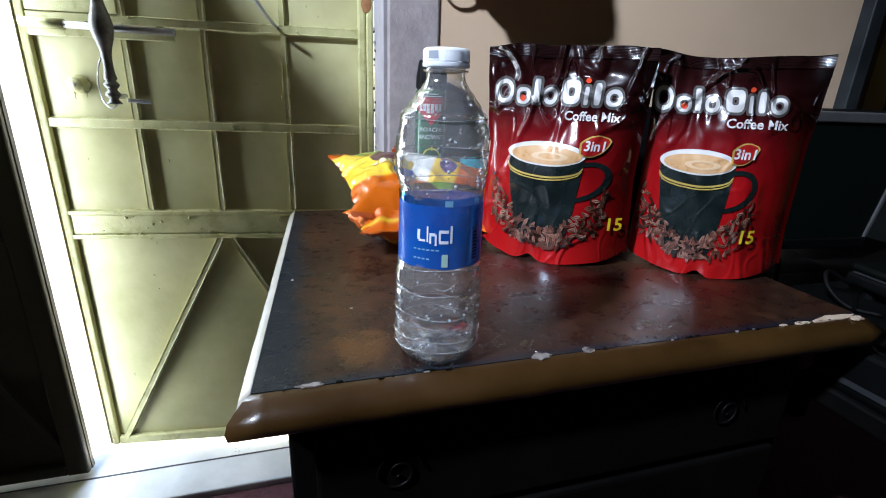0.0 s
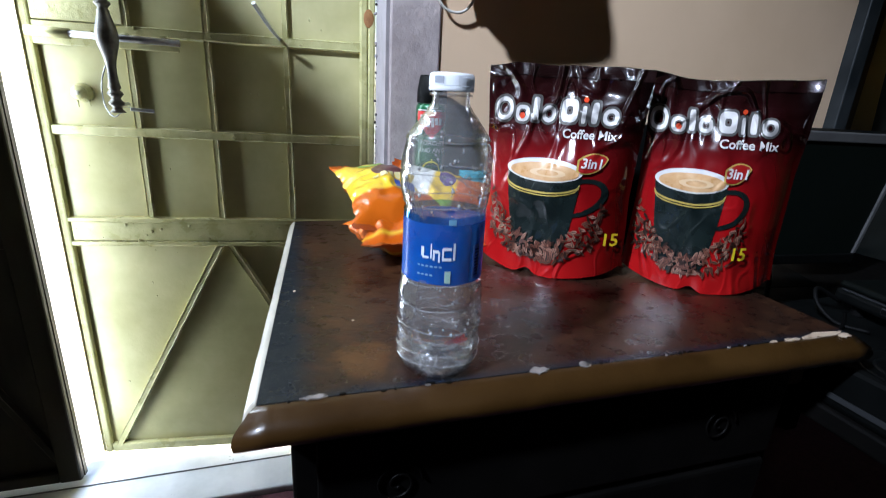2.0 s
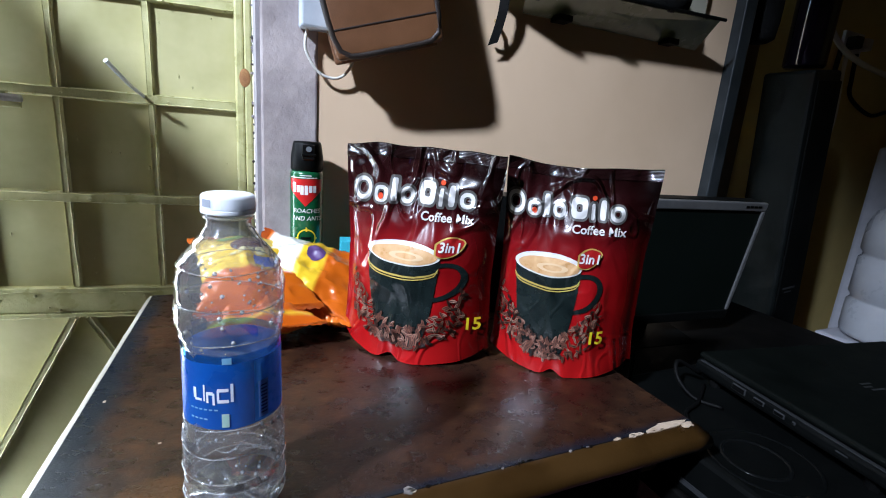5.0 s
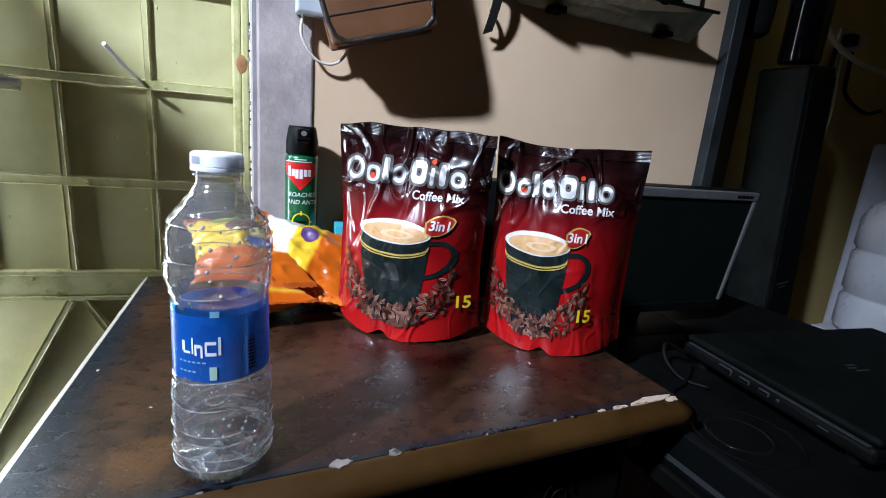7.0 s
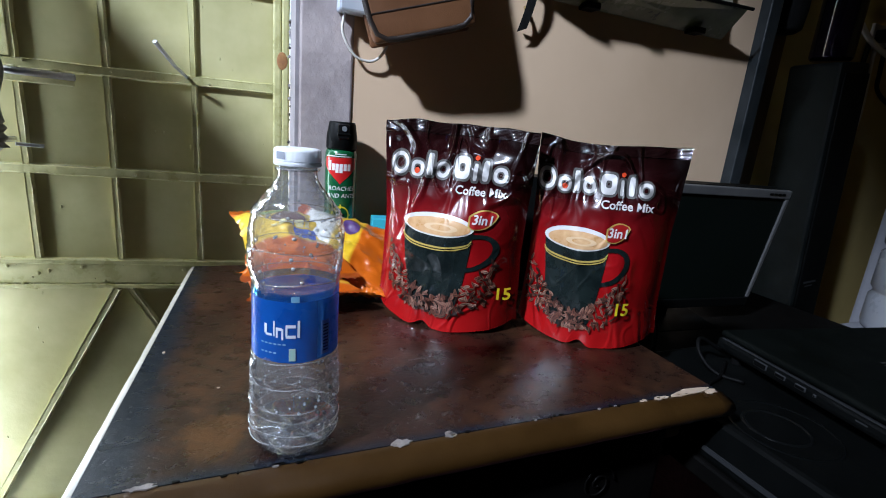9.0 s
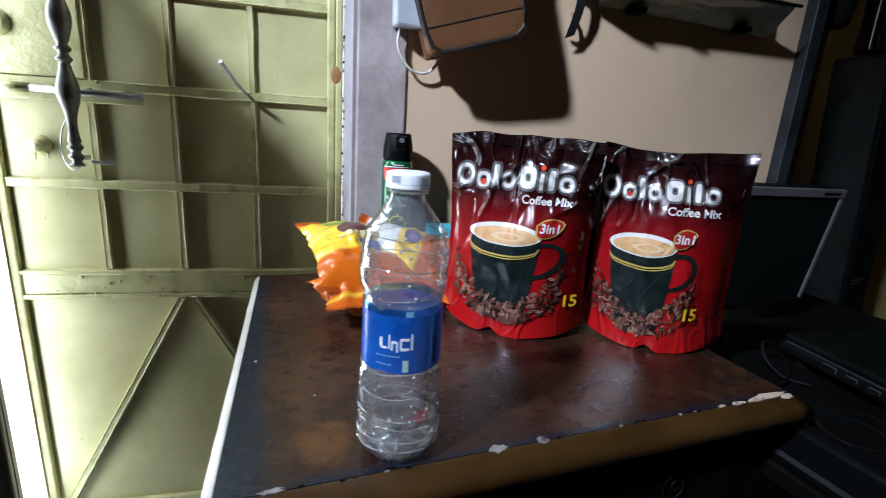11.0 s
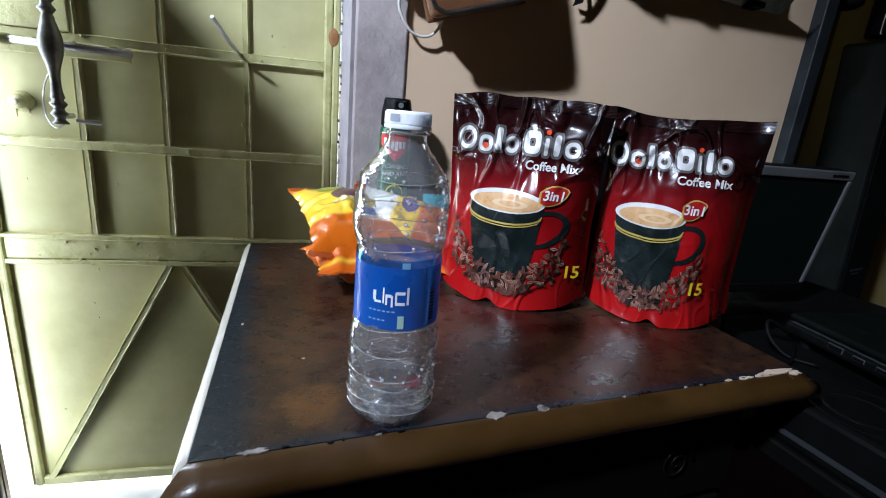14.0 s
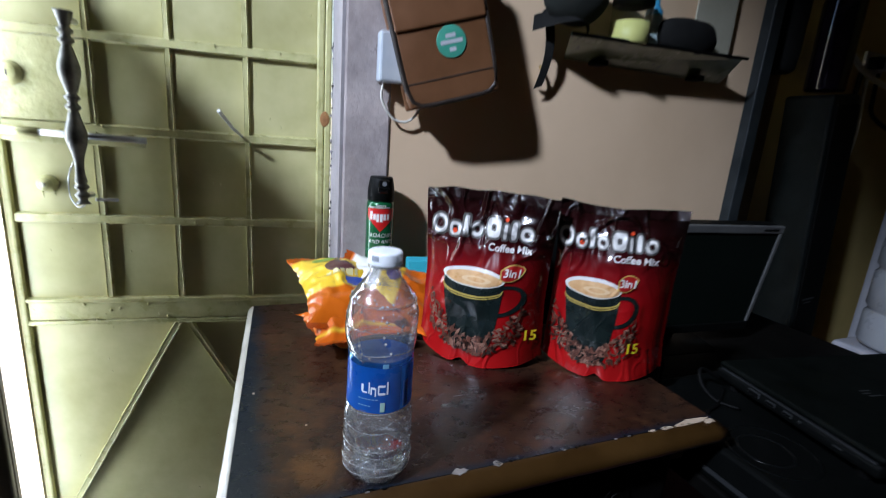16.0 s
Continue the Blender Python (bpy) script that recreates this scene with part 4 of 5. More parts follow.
    for x, y, a, b, hole, pw in ((0.07, 0.795, 0.062, 0.068, 0.55, 2.2), (0.185, 0.775, 0.048, 0.046, 0.45, 2.6), (0.262, 0.80, 0.026, 0.066, 0.0, 5), (0.338, 0.78, 0.044, 0.048, 0.4, 2.2),
                                 (0.455, 0.80, 0.056, 0.066, 0.28, 3.5), (0.540, 0.785, 0.018, 0.050, 0.0, 5), (0.600, 0.795, 0.027, 0.060, 0.0, 4), (0.690, 0.780, 0.050, 0.047, 0.42, 2.2)):
        x, a = x * 1.1, a * 1.02
        disc("name_outline", du + x, y, a + 0.010, b * 0.86 + 0.009, M_PGREY, 1, max(0, hole - 0.2), pw)
        disc("name_block", du + x, y, a * (0.95 if hole else 0.72), b * 0.80, M_PWHITE, 2, hole and hole + 0.08, pw)
    disc("name_accent", du + 0.2035, 0.765, 0.018, 0.014, M_PORANGE, 3)
    disc("name_accent", du + 0.594, 0.852, 0.016, 0.012, M_PORANGE, 3)

    def words(name, body, cu, cv, size, mat, layer, slant=0.0, parent=None):
        t = text_mesh(body, size, size * 0.022)
        bmesh.ops.subdivide_edges(t, edges=[e for e in t.edges if e.calc_length() > 0.012], cuts=2)
        for v in t.verts:
            v.co = front(cu + (v.co.x + slant * v.co.y) / w, cv + v.co.y / h, 0.0007 * layer)
        return part(name, t, mat, parent or p)

    words("coffee_mix_lettering", "Coffee Mix", du + 0.645, 0.695, 0.0146, M_PWHITE, 2)
    # mug, flag and beans share one place on the film
    plain_patch = patch
    arc = lambda a: math.sqrt(max(0.0, 1 - (2 * a - 1) ** 2))

    def patch(name, f, nu, nv, mat, layer, lab="", parent=None):
        def g(a, b):
            u, v = f(a, b)
            return (art_u + art_k * u, v)
        return plain_patch(name, g, nu, nv, mat, layer, lab, parent)
    # mug
    mu, mv, ru = 0.385, 0.522, 0.255
    mug = patch("mug_print", lambda a, b: (mu + 0.020 * (1 - b) + (a - 0.5) * 2 * (0.135 + (ru - 0.135) * b ** 0.55), 0.105 + (mv - 0.105) * b - 0.052 * arc(a) * (0.55 + 0.45 * b)), 36, 30, M_MUG, 2, "printed black mug of coffee")
    disc("mug_rim", mu, mv, ru + 0.004, 0.056, M_PWHITE, 3, 0.0, 2.0, mug)
    disc("mug_coffee", mu + 0.002, mv - 0.006, ru - 0.022, 0.042, M_PCOFFEE, 4, 0.0, 2.0, mug)
    disc("coffee_swirl", mu + 0.03, mv - 0.01, 0.12, 0.020, M_PCREAM, 5, 0.62, 2.0, mug)
    patch("gold_band", lambda a, b: (mu + (a - 0.5) * 2 * 0.250, mv - 0.052 - 0.008 + 0.009 * b - 0.050 * arc(a)), 24, 2, M_PGOLD, 4, "", mug)
    patch("gold_band", lambda a, b: (mu + (a - 0.5) * 2 * 0.247, mv - 0.066 - 0.005 + 0.006 * b - 0.050 * arc(a)), 24, 2, M_PGOLD, 4, "", mug)

    def arm(a, b):
        t = radians(112 - 232 * a)
        k = 0.80 + 0.24 * b
        return (0.628 + 0.185 * k * math.cos(t), 0.402 + 0.088 * k * math.sin(t) + 0.03 * math.cos(t))
    patch("mug_handle", arm, 60, 6, M_MUG, 2, "", mug)
    # leaf flag with its lettering
    lu, lv = 0.700, 0.570
    leaf = lambda k: (lambda a, b: (lu + (a - 0.5) * 0.205 * k, lv + (a - 0.45) * 0.03 + (b - 0.5) * 2 * k * 0.047 * (math.sin(math.pi * min(1, 0.12 + a * 0.95)) ** 0.6) + 0.03 * max(0, a - 0.75) * 4 * 0.4))
    flag = patch("leaf_flag", leaf(1.0), 14, 6, M_PGOLD, 5)
    patch("leaf_flag_face", leaf(0.87), 14, 6, M_PRED, 6, "", flag)
    words("three_in_one_lettering", "3in1", art_u + art_k * (lu - 0.006), lv - 0.002, 0.0158, M_PWHITE, 8, 0.1, flag)
    words("count_lettering", "15", 0.905 if seed == 1 else 0.70, 0.205, 0.022, M_PYELLOW, 9)
    # beans heaped round the mug's foot
    rb = random.Random(seed * 13)
    seen = 0
    while seen < 290:
        a = rb.uniform(0, 1)
        u = 0.03 + 0.79 * a
        low = 0.20 - 0.125 * math.sin(math.pi * a) ** 0.7
        high = low + 0.095 + 0.13 * (abs(a - 0.5) * 2) ** 1.5
        v = rb.uniform(low, high)
        ru_, rv_, ang = rb.uniform(0.018, 0.027), rb.uniform(0.0065, 0.010), rb.uniform(0, math.pi)
        lay = 3 + (seen % 5) * 0.6

        def bean(k, shift=0.0):
            def f(s, b):
                t = 2 * math.pi * s
                x, y = math.cos(t) * b * k * ru_, math.sin(t) * b * k * rv_ + shift
                return (u + (x * math.cos(ang) - y * math.sin(ang)), v + (x * math.sin(ang) + y * math.cos(ang)) * 0.8)
            return f
        bn = patch("bean_print", bean(1.0), 10, 2, rb.choice((M_BEAN, M_BEAN, M_BEAN_D, M_BEAN_L)), lay)
        patch("bean_crease", lambda s, b: (u + ((s - 0.5) * 1.5 * ru_ * math.cos(ang) - (b - 0.5) * 0.004 * math.sin(ang)), v + ((s - 0.5) * 1.5 * ru_ * math.sin(ang) + (b - 0.5) * 0.004 * math.cos(ang)) * 0.8), 3, 1, M_BEAN_D, lay + 0.5, "", bn)
        seen += 1
    return p


coffee_pouch((0.3075, 0.531, TOP), -35.7, 0.194, 0.256, 1, "glossy red and black coffee pouch standing beside the bottle", 0.035, 0.04, 1.0)
coffee_pouch((0.4765, 0.449, TOP), -32.6, 0.178, 0.256, 2, "creased red and black coffee pouch standing before the monitor", -0.005, -0.015, 0.89)


# ---- spray can ----
def spray_can():
    c = thing("spray_can", (0.206, 0.7865, TOP), "green insect spray can with black cap by the wall", "spray can", turn=0)
    R = 0.0262
    green = surface("green_can_lacquer", (0.004, 0.085, 0.028), (0.006, 0.11, 0.038), 20, 0.25, metal=0.2, coat=0.6)
    part("body", closed_lathe([(R - 0.002, 0), (R, 0.003), (R, 0.196), (R - 0.001, 0.199), (R - 0.003, 0.202)], 40), green, c, "", True)
    cap = part("cap", closed_lathe([(R - 0.0022, 0.2025), (R - 0.001, 0.204), (R - 0.0012, 0.222), (R - 0.0045, 0.243), (R - 0.006, 0.2465)], 36), M_BLACKPLASTIC, c, "black ribbed spray cap", True)
    part("nozzle_recess", box(-0.011, 0.009, -0.0262, -0.018, 0.218, 0.243, 0.003), plain("glossy_black", (0.006, 0.006, 0.006), 0.12), cap)
    part("nozzle_lip", box(-0.012, 0.010, -0.0275, -0.022, 0.2255, 0.229, 0.001), M_BLACKPLASTIC, cap)
    part("nozzle", tube([(-0.001, -0.020, 0.236), (-0.001, -0.0275, 0.236)], 0.0042, 12), plain("grey_plastic", (0.16, 0.17, 0.18), 0.3), cap)

    def band(a0, a1, z0, z1, k=1, n=14, m=4):
        return sheet(lambda u, v: Vector(((R + 0.0004 * k) * math.cos(radians(a0 + (a1 - a0) * u)), (R + 0.0004 * k) * math.sin(radians(a0 + (a1 - a0) * u)), z0 + (z1 - z0) * v)), n, m)

    F = 258                                  # the side that faces the room
    white, red = plain("can_white_print", (0.68, 0.68, 0.66), 0.35, 0, 0.5), plain("can_red_print", (0.50, 0.012, 0.012), 0.35, 0, 0.5)
    part("red_wedge", sheet(lambda u, v: Vector(((R + 0.0004) * math.cos(radians(F + (u - 0.5) * 122 * min(1, max(0.02, (v - 0.0) / 0.62)))), (R + 0.0004) * math.sin(radians(F + (u - 0.5) * 122 * min(1, max(0.02, v / 0.62)))), 0.147 + 0.043 * v)), 20, 12), red, c, "red pointed badge")
    for k, (a, z0, z1) in enumerate(((-44, 0.169, 0.1845), (-30, 0.169, 0.180), (-17, 0.1655, 0.180), (-3, 0.1655, 0.180), (11, 0.169, 0.180), (25, 0.169, 0.180))):
        part("name_block", band(F + a, F + a + 11, z0, z1, 2, 4), white, c)
    part("top_stripe", band(F - 60, F + 40, 0.1912, 0.1925, 1), white, c)
    part("small_print_bar", band(F - 20, F + 20, 0.1945, 0.196, 1), white, c)

    def words(body, z, size, mat):
        t = text_mesh(body, size)
        for v in t.verts:
            a = radians(F + 6) + (v.co.x + 0.15 * v.co.y) / R
            v.co = Vector(((R + 0.0006) * math.cos(a), (R + 0.0006) * math.sin(a), z + v.co.y))
        return part("lettering", t, mat, c)
    words("ROACHES", 0.1395, 0.0098, white)
    words("AND ANTS", 0.1275, 0.0098, white)
    ring = plain("can_yellow_print", (0.68, 0.60, 0.02), 0.35, 0, 0.5)
    def target(s, b):
        t = 2 * math.pi * s
        k = 0.0128 + 0.0022 * b
        a = radians(F + 4) + k * math.cos(t) / R
        return Vector(((R + 0.0006) * math.cos(a), (R + 0.0006) * math.sin(a), 0.0955 + k * math.sin(t)))
    part("target_ring", sheet(target, 36, 2), ring, c, "yellow ring")
    for a, z in ((0, 0.0145), (0, -0.0145), (32, 0), (-32, 0)):
        part("target_tick", band(F + 4 + a - (2.5 if a == 0 else 5), F + 4 + a + (2.5 if a == 0 else 5), 0.0955 + z - (0.0035 if a == 0 else 0.001), 0.0955 + z + (0.0035 if a == 0 else 0.001), 3, 3, 1), ring, c)
    part("insect_print", band(F - 14, F + 20, 0.0935, 0.0975, 1, 8, 2), M_BLACKPLASTIC, c)
    part("small_print_bar", band(F + 10, F + 42, 0.0745, 0.077, 1), white, c)
    return c


spray_can()


# ---- snack packets ----
def pillow_pack(at, rot, size, mats, seed, label, art=True):
    p = new("snack_packet")
    p.empty_display_size = 0.05
    p.matrix_basis = pose(*at, *rot)
    tagged(p, label, "snack packet", "snack packets on the cabinet")
    L, W, H = size

    def skin(sign):
        def f(u, v, off=0.0):
            x = (u - 0.5) * L
            e = max(0, math.sin(math.pi * min(1, max(0, (u - 0.07) / 0.86)))) ** 0.55
            s = max(0, math.sin(math.pi * v)) ** 0.55
            q = Vector((u * 5 + seed * 9, v * 4, seed))
            crump = 0.006 * noise.noise(q * 0.6) + 0.015 * (0.2 - abs(noise.noise(q * 0.75))) + 0.0035 * (0.2 - abs(noise.noise(q * 2.2)))
            z = sign * (H / 2 * e * s + off) + crump * (0.4 + e * s)
            y = (v - 0.5) * W * (1 - 0.16 * e) + 0.004 * noise.noise(q * 3)
            if u < 0.05 or u > 0.95:
                x += 0.0022 * math.sin(v * math.pi * 30)
            return Vector((x, y, z))
        return f
    up = skin(1)
    part("upper_film", sheet(up, 64, 40, None, True), mats[0], p, "", True)
    part("lower_film", sheet(skin(-1), 64, 40, None, True), mats[1], p, "", True)

    def patch(name, u0, u1, v0, v1, mat, lay, oval=False):
        def f(a, b):
            if oval:
                t = 2 * math.pi * a
                return up((u0 + u1) / 2 + (u1 - u0) / 2 * b * math.cos(t), (v0 + v1) / 2 + (v1 - v0) / 2 * b * math.sin(t), 0.0006 * lay)
            return up(u0 + (u1 - u0) * a, v0 + (v1 - v0) * b, 0.0006 * lay)
        part(name, sheet(f, 24, 10), mat, p, "", True)
    if art == "spot":
        patch("purple_print", 0.46, 0.60, 0.52, 0.74, plain("print_purple", (0.10, 0.05, 0.16), 0.35, 0, 0.5), 1, True)
    elif art:
        patch("biscuit_print", 0.52, 0.74, 0.30, 0.70, plain("print_brown", (0.09, 0.03, 0.03), 0.35, 0, 0.5), 1, True)
        patch("leaf_print", 0.76, 0.84, 0.45, 0.8, plain("print_leaf_green", (0.2, 0.32, 0.05), 0.35, 0, 0.5), 2, True)
        patch("blue_patch", 0.38, 0.48, 0.25, 0.5, plain("print_blue", (0.05, 0.10, 0.42), 0.35, 0, 0.5), 1)
        for k in range(5):
            patch("lettering_bar", 0.49, 0.55, 0.3 + k * 0.09, 0.37 + k * 0.09, plain("print_cream", (0.7, 0.62, 0.3), 0.35, 0, 0.5), 2)
    return p


# the white tone is glare on the third packet, painted in as a band
OR, YE, GLARE = (0.52, 0.10, 0.006), (0.80, 0.50, 0.03), (0.78, 0.76, 0.70)
M_PACK = foil("orange_yellow_packet_film", [(0.0, OR), (0.33, (0.56, 0.115, 0.006)), (0.36, YE), (0.86, (0.82, 0.55, 0.05)), (0.90, OR), (1.0, OR)], 0, 0.2, None, 0.1)
M_PACK_O = foil("orange_packet_film", [(0.0, (0.52, 0.09, 0.006)), (0.12, (0.55, 0.10, 0.006)), (0.16, (0.70, 0.40, 0.03)), (0.20, (0.55, 0.10, 0.006)), (1.0, (0.64, 0.14, 0.008))], 0, 0.2, None, 0.1)
M_PACK_W = foil("yellow_packet_film_with_glare", [(0.0, OR), (0.08, OR), (0.11, GLARE), (0.40, GLARE), (0.43, YE), (0.60, YE), (0.63, OR), (1.0, OR)], 0, 0.2, None, 0.1)
pillow_pack((0.122, 0.622, TOP + 0.030), (0, 4, 96), (0.150, 0.140, 0.058), (M_PACK_O, M_PACK_O), 1, "orange snack packet lying under another", False)
pillow_pack((0.118, 0.672, TOP + 0.071), (2, -15, 96), (0.195, 0.150, 0.058), (M_PACK, M_PACK_O), 2, "orange and yellow snack packet lying on another")
pillow_pack((0.192, 0.668, TOP + 0.066), (26, 11, -24), (0.185, 0.145, 0.055), (M_PACK_W, M_PACK_O), 3, "orange and yellow snack packet with painted white glare leaning beside the can", "spot")
pillow_pack((0.218, 0.640, TOP + 0.0265), (4, 4, -28), (0.105, 0.110, 0.042), (M_PACK_O, M_PACK_O), 4, "small orange snack packet lying under the one with glare", False)

tb = thing("medicine_box", (0.282, 0.755, TOP), "small turquoise carton standing behind the pouch", "box", turn=-8)
part("carton", box(-0.026, 0.026, -0.018, 0.018, 0, 0.094, 0.001), surface("turquoise_card", (0.04, 0.42, 0.52), (0.05, 0.48, 0.58), 12, 0.4), tb)
part("print_bar", box(-0.022, -0.010, -0.0186, -0.018, 0.02, 0.07), M_WHITE, tb)
bk = thing("dark_carton", (0.45, 0.66, TOP), "black carton with pale writing behind the pouches", "box", turn=-20)
part("carton", box(-0.075, 0.075, -0.03, 0.03, 0, 0.19, 0.002), M_BLACKPLASTIC, bk)
for k in range(5):
    part("writing_bar", box(-0.062 + k * 0.012, -0.053 + k * 0.012, -0.0306, -0.03, 0.103, 0.110), M_PGREY, bk)


# ---- desk with the electronics ----
M_PORT = plain("dull_port_metal", (0.06, 0.063, 0.067), 0.4, 0.6)
DESK = 0.655
dk = thing("desk", (0, 0, 0), "dark wooden desk standing beside the cabinet", "desk")
part("desktop", box(0.545, 1.30, 0.10, 0.80, DESK - 0.025, DESK, 0.004), M_BLACKWOOD, dk)
for x in (0.57, 1.27):
    for y in (0.13, 0.77):
        part("leg", box(x - 0.02, x + 0.02, y - 0.02, y + 0.02, FLOOR, DESK - 0.0255, 0.003), M_BLACKWOOD, dk)
part("drawer", box(0.60, 1.24, 0.112, 0.13, DESK - 0.12, DESK - 0.03, 0.004), M_BLACKWOOD, dk)


def monitor():
    m = thing("monitor", (0.845, 0.608, DESK), "flat monitor with dark screen and silver bezel", "monitor")
    m.matrix_basis = pose(0.845, 0.648, DESK, 8, 0, -4)
    hw, z0, z1 = 0.215, 0.035, 0.292
    part("housing", box(-hw, hw, 0.0, 0.032, z0, z1, 0.006), M_BLACKPLASTIC, m)
    part("bezel_top", box(-hw, hw, -0.010, -0.0005, z1 - 0.017, z1, 0.002), M_SILVER, m)
    part("bezel_bottom", box(-hw, hw, -0.010, -0.0005, z0, z0 + 0.02, 0.002), M_BLACKPLASTIC, m)
    part("bezel_right", box(hw - 0.008, hw, -0.010, -0.0005, z0 + 0.0205, z1 - 0.0175, 0.002), M_SILVER, m)
    part("bezel_left", box(-hw, -hw + 0.008, -0.010, -0.0005, z0 + 0.0205, z1 - 0.0175, 0.002), M_SILVER, m)
    part("screen", box(-hw + 0.008, hw - 0.008, -0.006, -0.0008, z0 + 0.0205, z1 - 0.0175), M_SCREEN, m, "switched-off dark screen")
    for k in range(4):
        part("button", box(hw - 0.058 + k * 0.011, hw - 0.050 + k * 0.011, -0.0112, -0.010, z1 - 0.010, z1 - 0.006), M_BLACKPLASTIC, m)
    part("neck", box(-0.03, 0.03, 0.012, 0.03, 0.006, z0 + 0.03, 0.003), M_BLACKPLASTIC, m)
    part("foot", box(-0.11, 0.11, -0.05, 0.09, 0, 0.008, 0.003), M_BLACKPLASTIC, m)


monitor()


def stereo_unit():
    s = thing("disc_player", (0.0, 0.0, DESK), "black disc player with round recess under the laptop", "disc player")
    z = 0.055
    part("case", box(0.548, 1.04, 0.12, 0.45, 0, z, 0.006), M_BLACKPLASTIC, s)
    part("round_cover", lathe([(0.030, z), (0.031, z + 0.0012), (0.034, z + 0.0014), (0.035, z)], 48, None, None, (0.606, 0.262, 0)), plain("gloss_black_ring", (0.004, 0.0045, 0.0045), 0.2, spec=0.2), s, "", True)
    part("round_cover", lathe([(0.052, z), (0.053, z + 0.001), (0.055, z + 0.001), (0.056, z)], 48, None, None, (0.612, 0.258, 0)), plain("gloss_black_ring_b", (0.003, 0.0035, 0.0035), 0.25, spec=0.15), s, "", True)
    part("edge_strip", box(0.5465, 0.549, 0.13, 0.44, 0.012, 0.018), M_PORT, s)


stereo_unit()


def laptop():
    l = thing("laptop", (0.678, 0.292, DESK + 0.0555), "closed black laptop with ports along its edge", "laptop", turn=-8.7)
    # local x runs along the width, y along the depth; the near left corner has negative x and y
    part("base", box(0, 0.37, -0.125, 0.125, 0.014, 0.0325, 0.006, seg=3), M_BLACKPLASTIC, l)
    lid = part("lid", box(0.002, 0.37, -0.125, 0.123, 0.0338, 0.0435, 0.0045, seg=3), M_LID, l, "dark ribbed lid")
    for k, (x0, x1) in enumerate(((0.150, 0.172), (0.146, 0.160), (0.150, 0.168))):
        part("emblem_bar", box(x0, x1, -0.004 + k * 0.007, -0.001 + k * 0.007, 0.0433, 0.0438), M_PORT, lid)
    # added strip that stands for the glint along the lid's edge
    part("edge_shine", box(-0.0006, 0.004, -0.118, 0.115, 0.0322, 0.0334), M_PORT, l, "thin pale strip painted in as a glint")
    for y, w, h in ((0.050, 0.020, 0.0085), (0.021, 0.015, 0.006), (-0.006, 0.014, 0.006), (-0.024, 0.004, 0.004)):
        pt = part("port", box(-0.0012, 0.003, y - w / 2, y + w / 2, 0.0250 - h / 2, 0.0250 + h / 2, 0.001), M_PORT, l)
        part("port_hollow", box(-0.0018, 0.001, y - w / 2 + 0.0014, y + w / 2 - 0.0014, 0.0250 - h / 2 + 0.0013, 0.0250 + h / 2 - 0.0013), M_DARKCORD, pt)
    part("card_slot", box(-0.0008, 0.002, -0.082, -0.070, 0.0235, 0.0250), M_PORT, l)
    for x in (0.02, 0.35):
        for y in (-0.10, 0.10):
            part("rubber_foot", closed_lathe([(0.009, 0.0), (0.009, 0.0138)], 14, (x, y, 0)), M_DARKCORD, l)


laptop()
for pts, r in (([(0.69, 0.40, 0.727), (0.655, 0.41, 0.745), (0.640, 0.395, 0.73), (0.645, 0.37, 0.7135), (0.66, 0.34, 0.7135)], 0.0028),
               ([(0.60, 0.45, 0.662), (0.590, 0.43, 0.70), (0.582, 0.425, 0.76), (0.575, 0.445, 0.772)], 0.003),
               ([(0.57, 0.30, 0.7135), (0.60, 0.345, 0.7135), (0.64, 0.36, 0.7135), (0.69, 0.39, 0.7135)], 0.0024)):
    cb = tagged(part("cable", tube(smooth_path(pts), r, 8), M_DARKCORD, None, "", True), "thin black cable lying by the laptop", "cable")
st = thing("stool", (0, 0, 0), "low black stool beside the desk", "stool")
part("seat", box(0.56, 0.92, -0.22, 0.085, 0.50, 0.53, 0.008), M_BLACKWOOD, st)
for x in (0.585, 0.895):
    for y in (-0.195, 0.06):
        part("leg", box(x - 0.015, x + 0.015, y - 0.015, y + 0.015, FLOOR, 0.4995, 0.003), M_BLACKWOOD, st)


